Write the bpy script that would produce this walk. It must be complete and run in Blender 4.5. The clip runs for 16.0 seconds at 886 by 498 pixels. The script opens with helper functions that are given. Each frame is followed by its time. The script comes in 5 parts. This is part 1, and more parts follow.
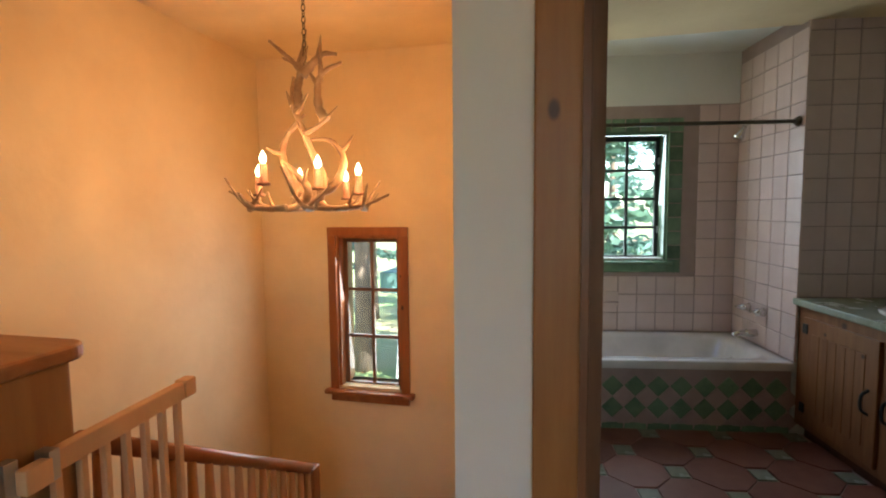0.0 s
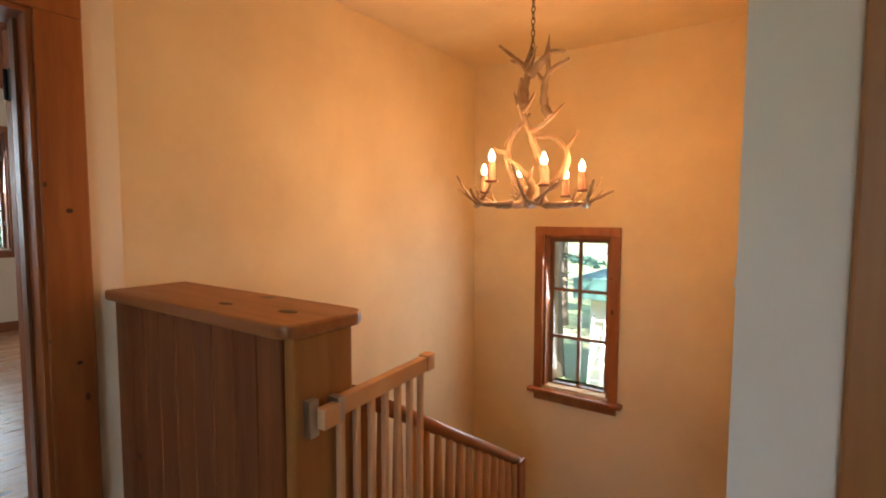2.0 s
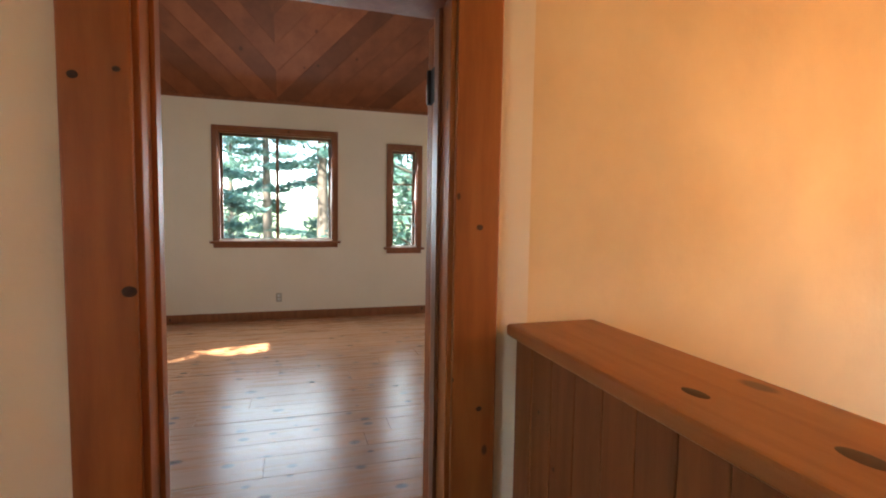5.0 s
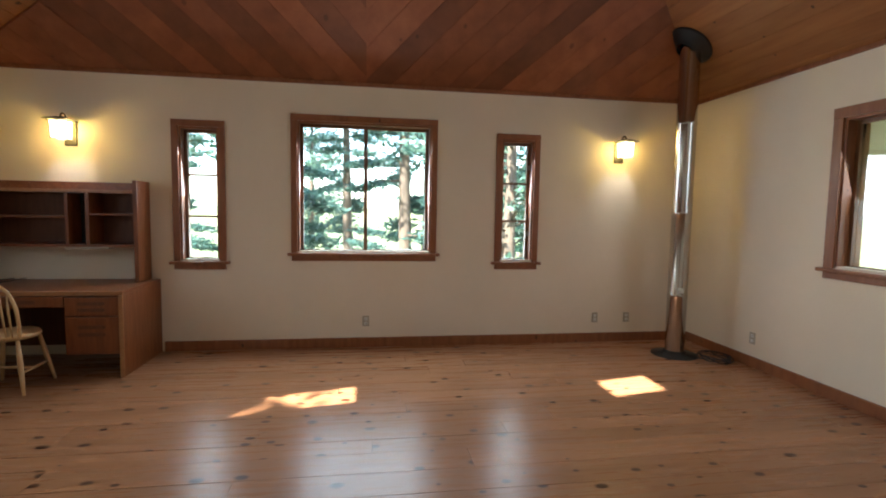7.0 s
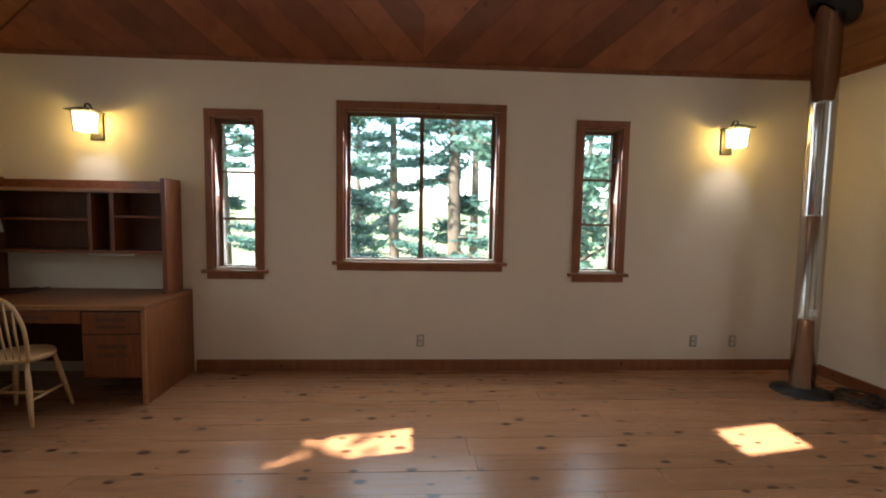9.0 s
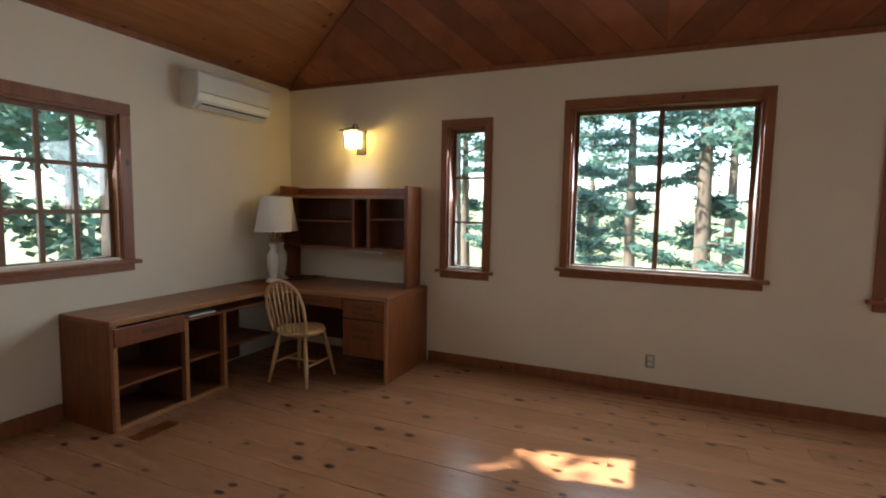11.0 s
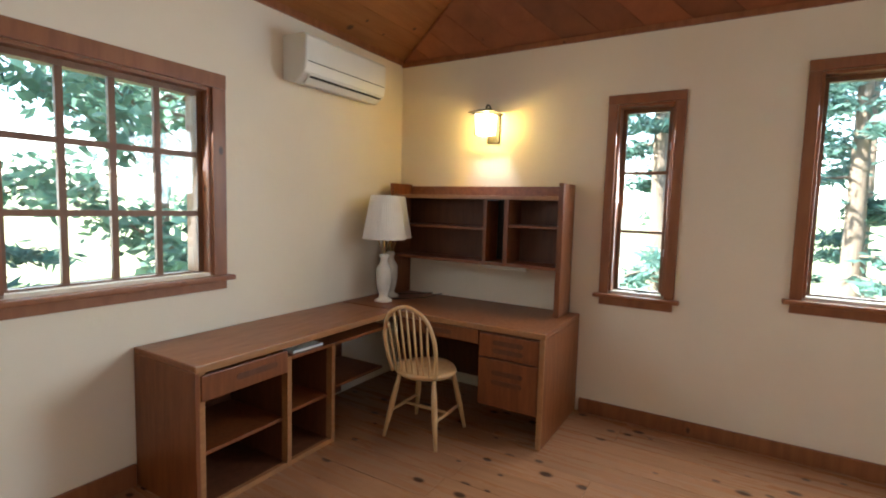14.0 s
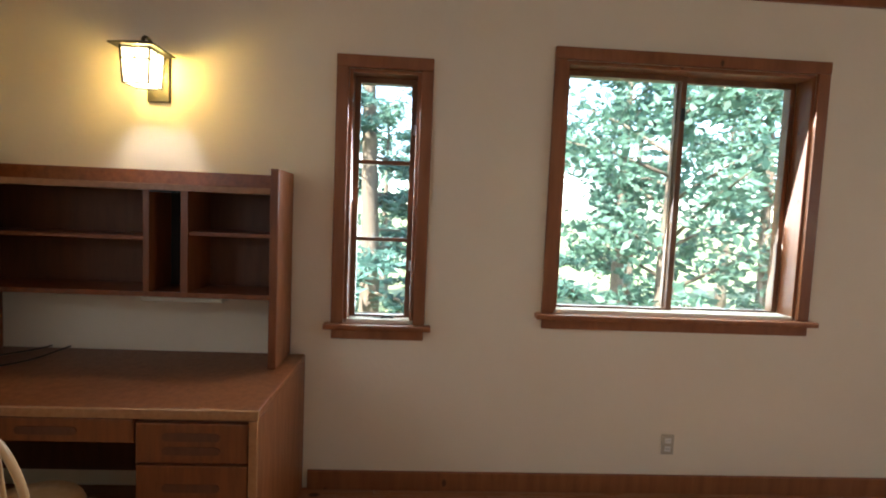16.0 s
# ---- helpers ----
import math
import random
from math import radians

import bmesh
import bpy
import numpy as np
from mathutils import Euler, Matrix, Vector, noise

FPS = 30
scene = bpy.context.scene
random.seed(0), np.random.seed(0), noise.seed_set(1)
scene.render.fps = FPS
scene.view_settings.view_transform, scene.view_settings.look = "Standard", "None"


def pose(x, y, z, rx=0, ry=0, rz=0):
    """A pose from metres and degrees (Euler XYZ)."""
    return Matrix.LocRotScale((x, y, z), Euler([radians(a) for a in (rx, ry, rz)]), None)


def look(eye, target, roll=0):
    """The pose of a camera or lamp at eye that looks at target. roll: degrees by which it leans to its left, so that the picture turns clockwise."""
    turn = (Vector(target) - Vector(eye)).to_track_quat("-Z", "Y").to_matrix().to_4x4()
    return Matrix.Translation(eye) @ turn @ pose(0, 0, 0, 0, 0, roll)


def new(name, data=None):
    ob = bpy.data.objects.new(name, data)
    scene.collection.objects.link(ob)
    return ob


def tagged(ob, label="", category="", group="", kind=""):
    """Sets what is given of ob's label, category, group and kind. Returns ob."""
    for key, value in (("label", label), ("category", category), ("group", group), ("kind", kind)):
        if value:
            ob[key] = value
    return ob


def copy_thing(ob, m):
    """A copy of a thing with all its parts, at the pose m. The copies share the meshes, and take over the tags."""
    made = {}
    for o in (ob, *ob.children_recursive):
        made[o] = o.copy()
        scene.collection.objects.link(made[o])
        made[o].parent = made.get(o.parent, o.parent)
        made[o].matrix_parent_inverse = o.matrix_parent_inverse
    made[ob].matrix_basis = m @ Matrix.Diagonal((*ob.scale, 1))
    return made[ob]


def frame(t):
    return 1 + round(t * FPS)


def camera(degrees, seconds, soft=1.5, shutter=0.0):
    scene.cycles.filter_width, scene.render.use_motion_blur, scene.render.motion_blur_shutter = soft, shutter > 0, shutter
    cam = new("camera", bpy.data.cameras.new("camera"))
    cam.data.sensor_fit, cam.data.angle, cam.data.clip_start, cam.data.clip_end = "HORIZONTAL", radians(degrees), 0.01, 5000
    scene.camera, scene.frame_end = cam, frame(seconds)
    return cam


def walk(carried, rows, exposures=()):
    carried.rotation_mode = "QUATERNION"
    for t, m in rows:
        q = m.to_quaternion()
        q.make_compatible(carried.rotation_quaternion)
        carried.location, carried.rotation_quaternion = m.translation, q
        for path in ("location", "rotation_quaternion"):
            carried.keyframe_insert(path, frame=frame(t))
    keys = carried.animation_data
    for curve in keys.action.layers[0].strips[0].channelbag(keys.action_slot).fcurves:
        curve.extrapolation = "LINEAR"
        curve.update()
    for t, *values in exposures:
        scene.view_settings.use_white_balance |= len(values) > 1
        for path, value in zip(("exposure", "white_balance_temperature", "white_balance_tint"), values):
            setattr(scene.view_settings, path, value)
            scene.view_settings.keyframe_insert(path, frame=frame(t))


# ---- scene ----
cam = camera(84.6, 16.0, soft=2.0)
PATH = [
    (0, (0.754, 0.429, 1.395), (0.308, 2.373, 1.237), -0.5),
    (0.5, (0.719, 0.407, 1.392), (0.077, 2.295, 1.239), -0.3),
    (1, (0.691, 0.391, 1.383), (-0.125, 2.211, 1.237), -0.3),
    (1.5, (0.654, 0.375, 1.37), (-0.318, 2.117, 1.228), -0.1),
    (2, (0.63, 0.36, 1.359), (-0.508, 1.998, 1.222), 0.2),
    (2.5, (0.626, 0.354, 1.359), (-0.692, 1.851, 1.224), 0.4),
    (3, (0.587, 0.348, 1.352), (-0.902, 1.677, 1.219), 0.6),
    (3.5, (0.508, 0.325, 1.356), (-1.126, 1.471, 1.223), 0.8),
    (4, (0.377, 0.364, 1.373), (-1.359, 1.348, 1.237), 0.8),
    (4.5, (0.194, 0.447, 1.408), (-1.638, 1.236, 1.268), 0.8),
    (5, (-0.045, 0.493, 1.403), (-1.953, 1.074, 1.263), 0.9),
    (6.0, (-0.66, 0.545, 1.43), (-2.592, 1.063, 1.275), 1.0),
    (6.6, (-1.1, 0.47, 1.465), (-3.067, 0.834, 1.31), 1.0),
    (7.0, (-1.43, 0.33, 1.495), (-3.408, 0.626, 1.34), 1.0),
    (7.3, (-1.619, 0.184, 1.516), (-3.595, 0.449, 1.357), 1.1),
    (7.5, (-1.714, 0.152, 1.508), (-3.69, 0.424, 1.353), 1.1),
    (8, (-1.949, 0.134, 1.494), (-3.924, 0.408, 1.337), 1.0),
    (9.2, (-2.27, 0.24, 1.51), (-4.269, 0.292, 1.353), 1.0),
    (10.5, (-2.393, 0.303, 1.525), (-4.308, -0.251, 1.364), 1.0),
    (11, (-2.383, 0.272, 1.541), (-4.21, -0.524, 1.37), 1.0),
    (11.5, (-2.388, 0.207, 1.529), (-4.126, -0.766, 1.355), 1.1),
    (12, (-2.422, 0.029, 1.512), (-4.122, -1.008, 1.33), 1.3),
    (12.5, (-2.505, -0.219, 1.506), (-4.204, -1.258, 1.325), 1.4),
    (13, (-2.644, -0.436, 1.508), (-4.348, -1.467, 1.324), 1.4),
    (13.5, (-2.861, -0.62, 1.544), (-4.562, -1.656, 1.367), 1.4),
    (14, (-3.038, -0.813, 1.545), (-4.749, -1.835, 1.371), 1.6),
    (14.5, (-3.18, -1.184, 1.5), (-4.994, -2.015, 1.37), 2.0),
    (15, (-3.384, -1.134, 1.591), (-5.266, -1.783, 1.404), 2.2),
    (15.5, (-3.731, -1.148, 1.616), (-5.699, -1.453, 1.431), 2.2),
    (16, (-4.083, -1.193, 1.545), (-6.076, -1.09, 1.409), 2.4),
]
walk(cam, [(t, look(eye, target, roll)) for t, eye, target, roll in PATH],
     [(0.0, 3.08), (3.5, 3.08), (5.0, 3.4), (7.5, 3.1), (8.2, 3.05), (10.3, 2.5), (11.0, 2.65), (11.7, 3.35), (12.5, 3.5), (14.5, 3.65), (15.5, 3.55), (16.0, 3.25)])

# ---- world, sun, lamps ----
world = bpy.data.worlds.new("sky")
scene.world = world
world.use_nodes = True
wn = world.node_tree
sky = wn.nodes.new("ShaderNodeTexSky")
sky.sky_type = "NISHITA"
sky.sun_disc = False
SUN_DIR = Vector((0.6, -0.6, 1.0)).normalized()  # towards the sun
sky.sun_elevation = math.asin(SUN_DIR.z)
sky.sun_rotation = math.atan2(SUN_DIR.x, SUN_DIR.y)
wn.links.new(sky.outputs[0], wn.nodes["Background"].inputs[0])
wn.nodes["Background"].inputs[1].default_value = 0.15
sun_data = bpy.data.lights.new("sun", "SUN")
sun_data.energy, sun_data.angle, sun_data.color = 5.0, radians(0.6), (1.0, 0.96, 0.9)
sun = new("sun", sun_data)
sun.matrix_world = look(SUN_DIR * 40, (0, 0, 0))


def point_lamp(name, place, watts, colour, radius):
    data = bpy.data.lights.new(name, "POINT")
    data.energy, data.color, data.shadow_soft_size = watts, colour, radius
    ob = new(name, data)
    ob.location = place
    return ob


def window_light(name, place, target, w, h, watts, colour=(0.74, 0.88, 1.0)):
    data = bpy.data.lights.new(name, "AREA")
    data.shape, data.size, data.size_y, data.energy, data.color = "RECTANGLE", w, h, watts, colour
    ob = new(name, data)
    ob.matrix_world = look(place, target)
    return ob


CHANDELIER_W, SCONCE_W, DAY_W, BATH_W, HALL_FILL_W = 0.43, 1.8, 4.5, 1.3, 0.55

# ---- materials ----
def mat(name, colour, rough=0.6, metal=0.0, second=None, scale=4.0, stretch=(1, 1, 1), bump=0.0, bump_scale=60.0,
        knots=0.0, knot_scale=3.0, vary=0.0, emit=0.0, emit_colour=None, coat=0.0, grain=0.0, coords="Object", island=False, knot_stretch=(1, 1, 1), knot_size=0.1, upright=True):
    m = bpy.data.materials.new(name)
    m.use_nodes = True
    nt = m.node_tree
    n, l = nt.nodes, nt.links
    b = n["Principled BSDF"]
    b.inputs["Roughness"].default_value, b.inputs["Metallic"].default_value = rough, metal
    b.inputs["Coat Weight"].default_value = coat
    b.inputs["Coat Roughness"].default_value = 0.12
    tc = n.new("ShaderNodeTexCoord")
    mp = n.new("ShaderNodeMapping")
    mp.inputs["Scale"].default_value = stretch
    l.new(tc.outputs[coords], mp.inputs[0])
    rnd = None
    if vary or grain or knots:
        if island:
            rnd = n.new("ShaderNodeNewGeometry").outputs["Random Per Island"]
        else:
            rnd = n.new("ShaderNodeObjectInfo").outputs["Random"]
        sh = n.new("ShaderNodeVectorMath")
        sh.operation = "MULTIPLY_ADD"
        cv = n.new("ShaderNodeCombineXYZ")
        for k in range(3):
            l.new(rnd, cv.inputs[k])
        l.new(cv.outputs[0], sh.inputs[0])
        sh.inputs[1].default_value = (17.0, 31.0, 23.0)
        l.new(mp.outputs[0], sh.inputs[2])
        vec = sh.outputs[0]
    else:
        vec = mp.outputs[0]
    no = n.new("ShaderNodeTexNoise")
    no.inputs["Scale"].default_value, no.inputs["Detail"].default_value, no.inputs["Roughness"].default_value = scale, 6, 0.6
    l.new(vec, no.inputs["Vector"])
    mx = n.new("ShaderNodeMix")
    mx.data_type = "RGBA"
    c2 = second or tuple(c * 0.8 for c in colour)
    mx.inputs[6].default_value, mx.inputs[7].default_value = (*colour, 1), (*c2, 1)
    mr = n.new("ShaderNodeMapRange")
    mr.inputs[1].default_value, mr.inputs[2].default_value = 0.35, 0.68
    l.new(no.outputs["Fac"], mr.inputs[0])
    l.new(mr.outputs[0], mx.inputs[0])
    col = mx.outputs[2]
    if vary:
        hs = n.new("ShaderNodeHueSaturation")
        vr = n.new("ShaderNodeMapRange")
        vr.inputs[3].default_value, vr.inputs[4].default_value = 1 - vary, 1 + vary
        l.new(rnd, vr.inputs[0])
        l.new(vr.outputs[0], hs.inputs["Value"])
        l.new(col, hs.inputs["Color"])
        col = hs.outputs[0]
    if knots:
        vo = n.new("ShaderNodeTexVoronoi")
        vo.voronoi_dimensions = "2D"
        vo.inputs["Scale"].default_value = knot_scale
        mk = n.new("ShaderNodeMapping")
        mk.inputs["Scale"].default_value = knot_stretch
        sk = n.new("ShaderNodeVectorMath")
        sk.operation = "MULTIPLY_ADD"
        if upright:
            sx_, ad_, cx_ = n.new("ShaderNodeSeparateXYZ"), n.new("ShaderNodeMath"), n.new("ShaderNodeCombineXYZ")
            l.new(tc.outputs[coords], sx_.inputs[0])
            l.new(sx_.outputs[0], ad_.inputs[0])
            l.new(sx_.outputs[1], ad_.inputs[1])
            l.new(ad_.outputs[0], cx_.inputs[0])
            l.new(sx_.outputs[2], cx_.inputs[1])
            l.new(cx_.outputs[0], mk.inputs[0])
        else:
            l.new(tc.outputs[coords], mk.inputs[0])
        l.new(cv.outputs[0], sk.inputs[0])
        sk.inputs[1].default_value = (5.0, 9.0, 7.0)
        l.new(mk.outputs[0], sk.inputs[2])
        l.new(sk.outputs[0], vo.inputs["Vector"])
        kr = n.new("ShaderNodeMapRange")
        kr.inputs[1].default_value, kr.inputs[2].default_value = knot_size * 0.55, knot_size
        kr.inputs[3].default_value, kr.inputs[4].default_value = knots, 0.0
        sp_ = n.new("ShaderNodeSeparateColor")
        l.new(vo.outputs["Color"], sp_.inputs[0])
        sz_ = n.new("ShaderNodeMapRange")
        sz_.inputs[3].default_value, sz_.inputs[4].default_value = 0.35, 1.25
        l.new(sp_.outputs[1], sz_.inputs[0])
        dv_ = n.new("ShaderNodeMath")
        dv_.operation = "DIVIDE"
        l.new(vo.outputs["Distance"], dv_.inputs[0])
        l.new(sz_.outputs[0], dv_.inputs[1])
        l.new(dv_.outputs[0], kr.inputs[0])
        mk2 = n.new("ShaderNodeMix")
        mk2.data_type = "RGBA"
        mk2.inputs[7].default_value = (colour[0] * 0.13, colour[1] * 0.1, colour[2] * 0.1, 1)
        keep = n.new("ShaderNodeMath")
        keep.operation = "GREATER_THAN"
        sc_ = n.new("ShaderNodeSeparateColor")
        l.new(vo.outputs["Color"], sc_.inputs[0])
        l.new(sc_.outputs[0], keep.inputs[0])
        keep.inputs[1].default_value = 0.42
        mu = n.new("ShaderNodeMath")
        mu.operation = "MULTIPLY"
        l.new(kr.outputs[0], mu.inputs[0])
        l.new(keep.outputs[0], mu.inputs[1])
        l.new(mu.outputs[0], mk2.inputs[0])
        l.new(col, mk2.inputs[6])
        col = mk2.outputs[2]
    l.new(col, b.inputs["Base Color"])
    rr = n.new("ShaderNodeMapRange")
    rr.inputs[3].default_value, rr.inputs[4].default_value = max(0.02, rough - 0.07), min(1, rough + 0.09)
    l.new(no.outputs["Fac"], rr.inputs[0])
    l.new(rr.outputs[0], b.inputs["Roughness"])
    if bump:
        nb = n.new("ShaderNodeTexNoise")
        nb.inputs["Scale"].default_value, nb.inputs["Detail"].default_value = bump_scale, 4
        l.new(vec, nb.inputs["Vector"])
        bp = n.new("ShaderNodeBump")
        bp.inputs["Strength"].default_value, bp.inputs["Distance"].default_value = bump, 0.01
        l.new(nb.outputs["Fac"], bp.inputs["Height"])
        l.new(bp.outputs[0], b.inputs["Normal"])
    if emit:
        b.inputs["Emission Color"].default_value = (*(emit_colour or colour), 1)
        b.inputs["Emission Strength"].default_value = emit
    return m


PLASTER_ROOM = mat("cream_plaster", (0.80, 0.71, 0.57), 0.85, second=(0.76, 0.67, 0.53), scale=1.5, bump=0.12, bump_scale=35)
PLASTER_HALL = mat("warm_plaster", (0.80, 0.635, 0.39), 0.8, second=(0.70, 0.53, 0.31), scale=1.6, bump=0.18, bump_scale=22)
PLASTER_WHITE = mat("white_plaster", (0.78, 0.77, 0.72), 0.8, second=(0.72, 0.71, 0.66), scale=2, bump=0.12, bump_scale=30)
CASING = mat("stained_pine_trim", (0.34, 0.115, 0.03), 0.42, second=(0.23, 0.068, 0.017), scale=3, stretch=(6, 6, 0.7), bump=0.08, knots=0.9, knot_scale=2.6, knot_size=0.05, grain=1, knot_stretch=(1.6, 0.9, 1))
STUDY_TRIM = mat("reddish_brown_trim", (0.29, 0.105, 0.038), 0.42, second=(0.20, 0.066, 0.023), scale=3, stretch=(6, 6, 0.8), bump=0.08, knots=0.85, knot_scale=2.6, knot_size=0.06, grain=1, knot_stretch=(1.6, 0.9, 1))
# darker trim for most sashes, bathroom jambs and leaf, one study door stop
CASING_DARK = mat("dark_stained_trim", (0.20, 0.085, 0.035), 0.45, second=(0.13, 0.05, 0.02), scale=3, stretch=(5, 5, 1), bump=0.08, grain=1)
HALL_PINE = mat("honey_pine", (0.34, 0.15, 0.038), 0.45, second=(0.26, 0.105, 0.026), scale=3, stretch=(7, 7, 0.7), bump=0.08, knots=0.9, knot_scale=2.2, knot_size=0.05, grain=1, knot_stretch=(1.6, 0.9, 1))
WAINSCOT = mat("stained_wainscot", (0.21, 0.068, 0.018), 0.5, second=(0.15, 0.044, 0.011), scale=3, stretch=(9, 9, 0.6), bump=0.1, knots=0.8, knot_scale=3.5, knot_size=0.06, vary=0.12)
CAP_WOOD = mat("worn_pine_cap", upright=False, colour=(0.34, 0.13, 0.038), rough=0.42, second=(0.26, 0.09, 0.026), scale=3, stretch=(0.7, 8, 8), bump=0.08, knots=0.85, knot_scale=2.5, knot_size=0.09, grain=1, knot_stretch=(0.7, 1.3, 1))
FLOOR_PINE = mat("waxed_pine_board", upright=False, colour=(0.33, 0.155, 0.077), rough=0.27, second=(0.26, 0.115, 0.05), scale=2.2, stretch=(9, 0.6, 1), bump=0.05, bump_scale=30, knots=0.96, knot_scale=4.8, knot_size=0.16, vary=0.10, knot_stretch=(1.25, 0.8, 1))
FLOOR_PINE.node_tree.nodes["Principled BSDF"].inputs["Specular IOR Level"].default_value = 0.17
FLOOR_GAP = mat("floor_joint", (0.06, 0.035, 0.02), 0.8)
CEIL_RED = mat("redwood_ceiling_board", upright=False, colour=(0.27, 0.085, 0.032), rough=0.5, second=(0.19, 0.055, 0.02), scale=2, stretch=(2, 2, 2), bump=0.05, vary=0.30, island=True, knots=0.5, knot_scale=1.5, knot_size=0.035)
CEIL_PINE = mat("pine_ceiling_board", upright=False, colour=(0.33, 0.13, 0.04), rough=0.45, second=(0.25, 0.09, 0.026), scale=2, stretch=(0.8, 6, 6), bump=0.05, vary=0.18, island=True, knots=0.9, knot_scale=2.6, knot_size=0.07)
OAK = mat("oak_veneer", (0.25, 0.078, 0.022), 0.3, second=(0.16, 0.044, 0.012), scale=4, stretch=(1.2, 9, 9), bump=0.06, grain=1)
OAK_SIDE = mat("oak_panel", (0.21, 0.062, 0.017), 0.36, second=(0.14, 0.038, 0.010), scale=4, stretch=(9, 9, 1), bump=0.06, grain=1)
# darker oak for backs, dividers and other recessed parts: their shade in the colour
OAK_SHADED = mat("dark_oak_back", (0.13, 0.042, 0.016), 0.55, second=(0.09, 0.03, 0.012), scale=4, stretch=(6, 6, 1))
OAK_EDGE = mat("light_oak_edge", (0.36, 0.165, 0.065), 0.35, second=(0.28, 0.12, 0.045), scale=5, stretch=(3, 9, 9), grain=1)
CHAIR_WOOD = mat("natural_beech", (0.58, 0.36, 0.17), 0.38, second=(0.5, 0.29, 0.12), scale=6, stretch=(4, 4, 1), grain=1)
RAIL_WOOD = mat("varnished_handrail", (0.30, 0.10, 0.03), 0.32, second=(0.22, 0.07, 0.02), scale=4, stretch=(4, 1, 4))
GATE_WOOD = mat("pale_gate_wood", (0.62, 0.38, 0.20), 0.5, second=(0.54, 0.31, 0.15), scale=5, stretch=(5, 2, 1))
BALUSTER_WOOD = mat("pine_baluster", (0.47, 0.24, 0.09), 0.45, second=(0.38, 0.17, 0.06), scale=5, stretch=(5, 5, 1))
WHITE_PLASTIC = mat("white_plastic", (0.72, 0.71, 0.66), 0.35, second=(0.68, 0.67, 0.62))
BEIGE_PLASTIC = mat("beige_plastic", (0.45, 0.40, 0.30), 0.4)
DARK_SLOT = mat("dark_slot", (0.012, 0.011, 0.01), 0.7)
BRONZE = mat("aged_bronze", (0.10, 0.085, 0.05), 0.45, metal=0.7, second=(0.06, 0.06, 0.045), scale=20)
CHROME = mat("steel_pipe", (0.55, 0.52, 0.48), 0.16, metal=1.0, second=(0.42, 0.38, 0.34), scale=5, stretch=(1, 1, 0.2), bump=0.03, bump_scale=6)
BRASS = mat("brass", (0.65, 0.45, 0.2), 0.25, metal=1.0)
BLACK_METAL = mat("black_metal", (0.02, 0.02, 0.02), 0.5, metal=0.3)
STEEL = mat("zinc_bracket", (0.5, 0.5, 0.5), 0.35, metal=1.0)
CHROME_FIX = mat("chrome_fixture", (0.75, 0.74, 0.72), 0.1, metal=1.0)
ANTLER = mat("antler_bone", (0.43, 0.31, 0.20), 0.5, second=(0.22, 0.13, 0.07), scale=9, bump=0.25, bump_scale=50)
CANDLE = mat("candle_sleeve", (0.26, 0.125, 0.08), 0.6)
FLAME = mat("flame_bulb", (1.0, 0.8, 0.5), 0.3, emit=3.2, emit_colour=(1.0, 0.72, 0.42))
GLOW_GLASS = mat("lit_amber_glass", (0.9, 0.75, 0.4), 0.4, emit=1.9, emit_colour=(1.0, 0.87, 0.52), second=(0.85, 0.6, 0.25), scale=9)
_gn, _gk = GLOW_GLASS.node_tree.nodes, GLOW_GLASS.node_tree.links
_gt, _ga = _gn.new("ShaderNodeBsdfTransparent"), _gn.new("ShaderNodeMixShader")
_gt.inputs[0].default_value = (0.82, 0.68, 0.26, 1)
_ga.inputs[0].default_value = 0.55
_gk.new(_gn["Principled BSDF"].outputs[0], _ga.inputs[1])
_gk.new(_gt.outputs[0], _ga.inputs[2])
_gk.new(_ga.outputs[0], _gn["Material Output"].inputs[0])
SHADE = mat("pleated_shade", (0.80, 0.77, 0.72), 0.8, second=(0.74, 0.71, 0.66))
CERAMIC = mat("cream_ceramic", (0.75, 0.70, 0.62), 0.25, coat=0.5)
TILE_PINK = mat("pale_wall_tile", (0.70, 0.55, 0.51), 0.22, second=(0.64, 0.49, 0.45), scale=5, vary=0.05)
TILE_ROSE = mat("rose_apron_tile", (0.44, 0.31, 0.26), 0.3, second=(0.36, 0.24, 0.2), scale=6, vary=0.1)
GROUT = mat("grout", (0.42, 0.31, 0.27), 0.9)
TILE_GREEN = mat("green_glazed_tile", (0.20, 0.29, 0.18), 0.22, second=(0.10, 0.18, 0.11), scale=7, vary=0.3)
TERRACOTTA = mat("terracotta_tile", (0.27, 0.10, 0.065), 0.45, second=(0.20, 0.07, 0.045), scale=5, vary=0.2, bump=0.06)
TUB_WHITE = mat("tub_enamel", (0.72, 0.66, 0.62), 0.15, coat=0.4)
VANITY_WOOD = mat("pine_vanity", (0.27, 0.105, 0.034), 0.45, second=(0.19, 0.068, 0.022), scale=4, stretch=(7, 7, 0.8), knots=0.8, knot_scale=3, knot_size=0.06, grain=1)
GREEN_TOP = mat("green_counter_tile", (0.33, 0.34, 0.26), 0.25, second=(0.24, 0.26, 0.19), scale=8)
BARK = mat("bark", (0.16, 0.115, 0.085), 0.9, second=(0.09, 0.065, 0.05), scale=8, stretch=(3, 3, 0.6), bump=0.6, bump_scale=12)
GRASS = mat("shaded_lawn", (0.10, 0.15, 0.05), 0.95, second=(0.20, 0.17, 0.09), scale=0.35, bump=0.3, bump_scale=8)
CONCRETE = mat("stucco", (0.55, 0.5, 0.42), 0.9, bump=0.1)
SHED = mat("green_shed", (0.06, 0.13, 0.12), 0.7)
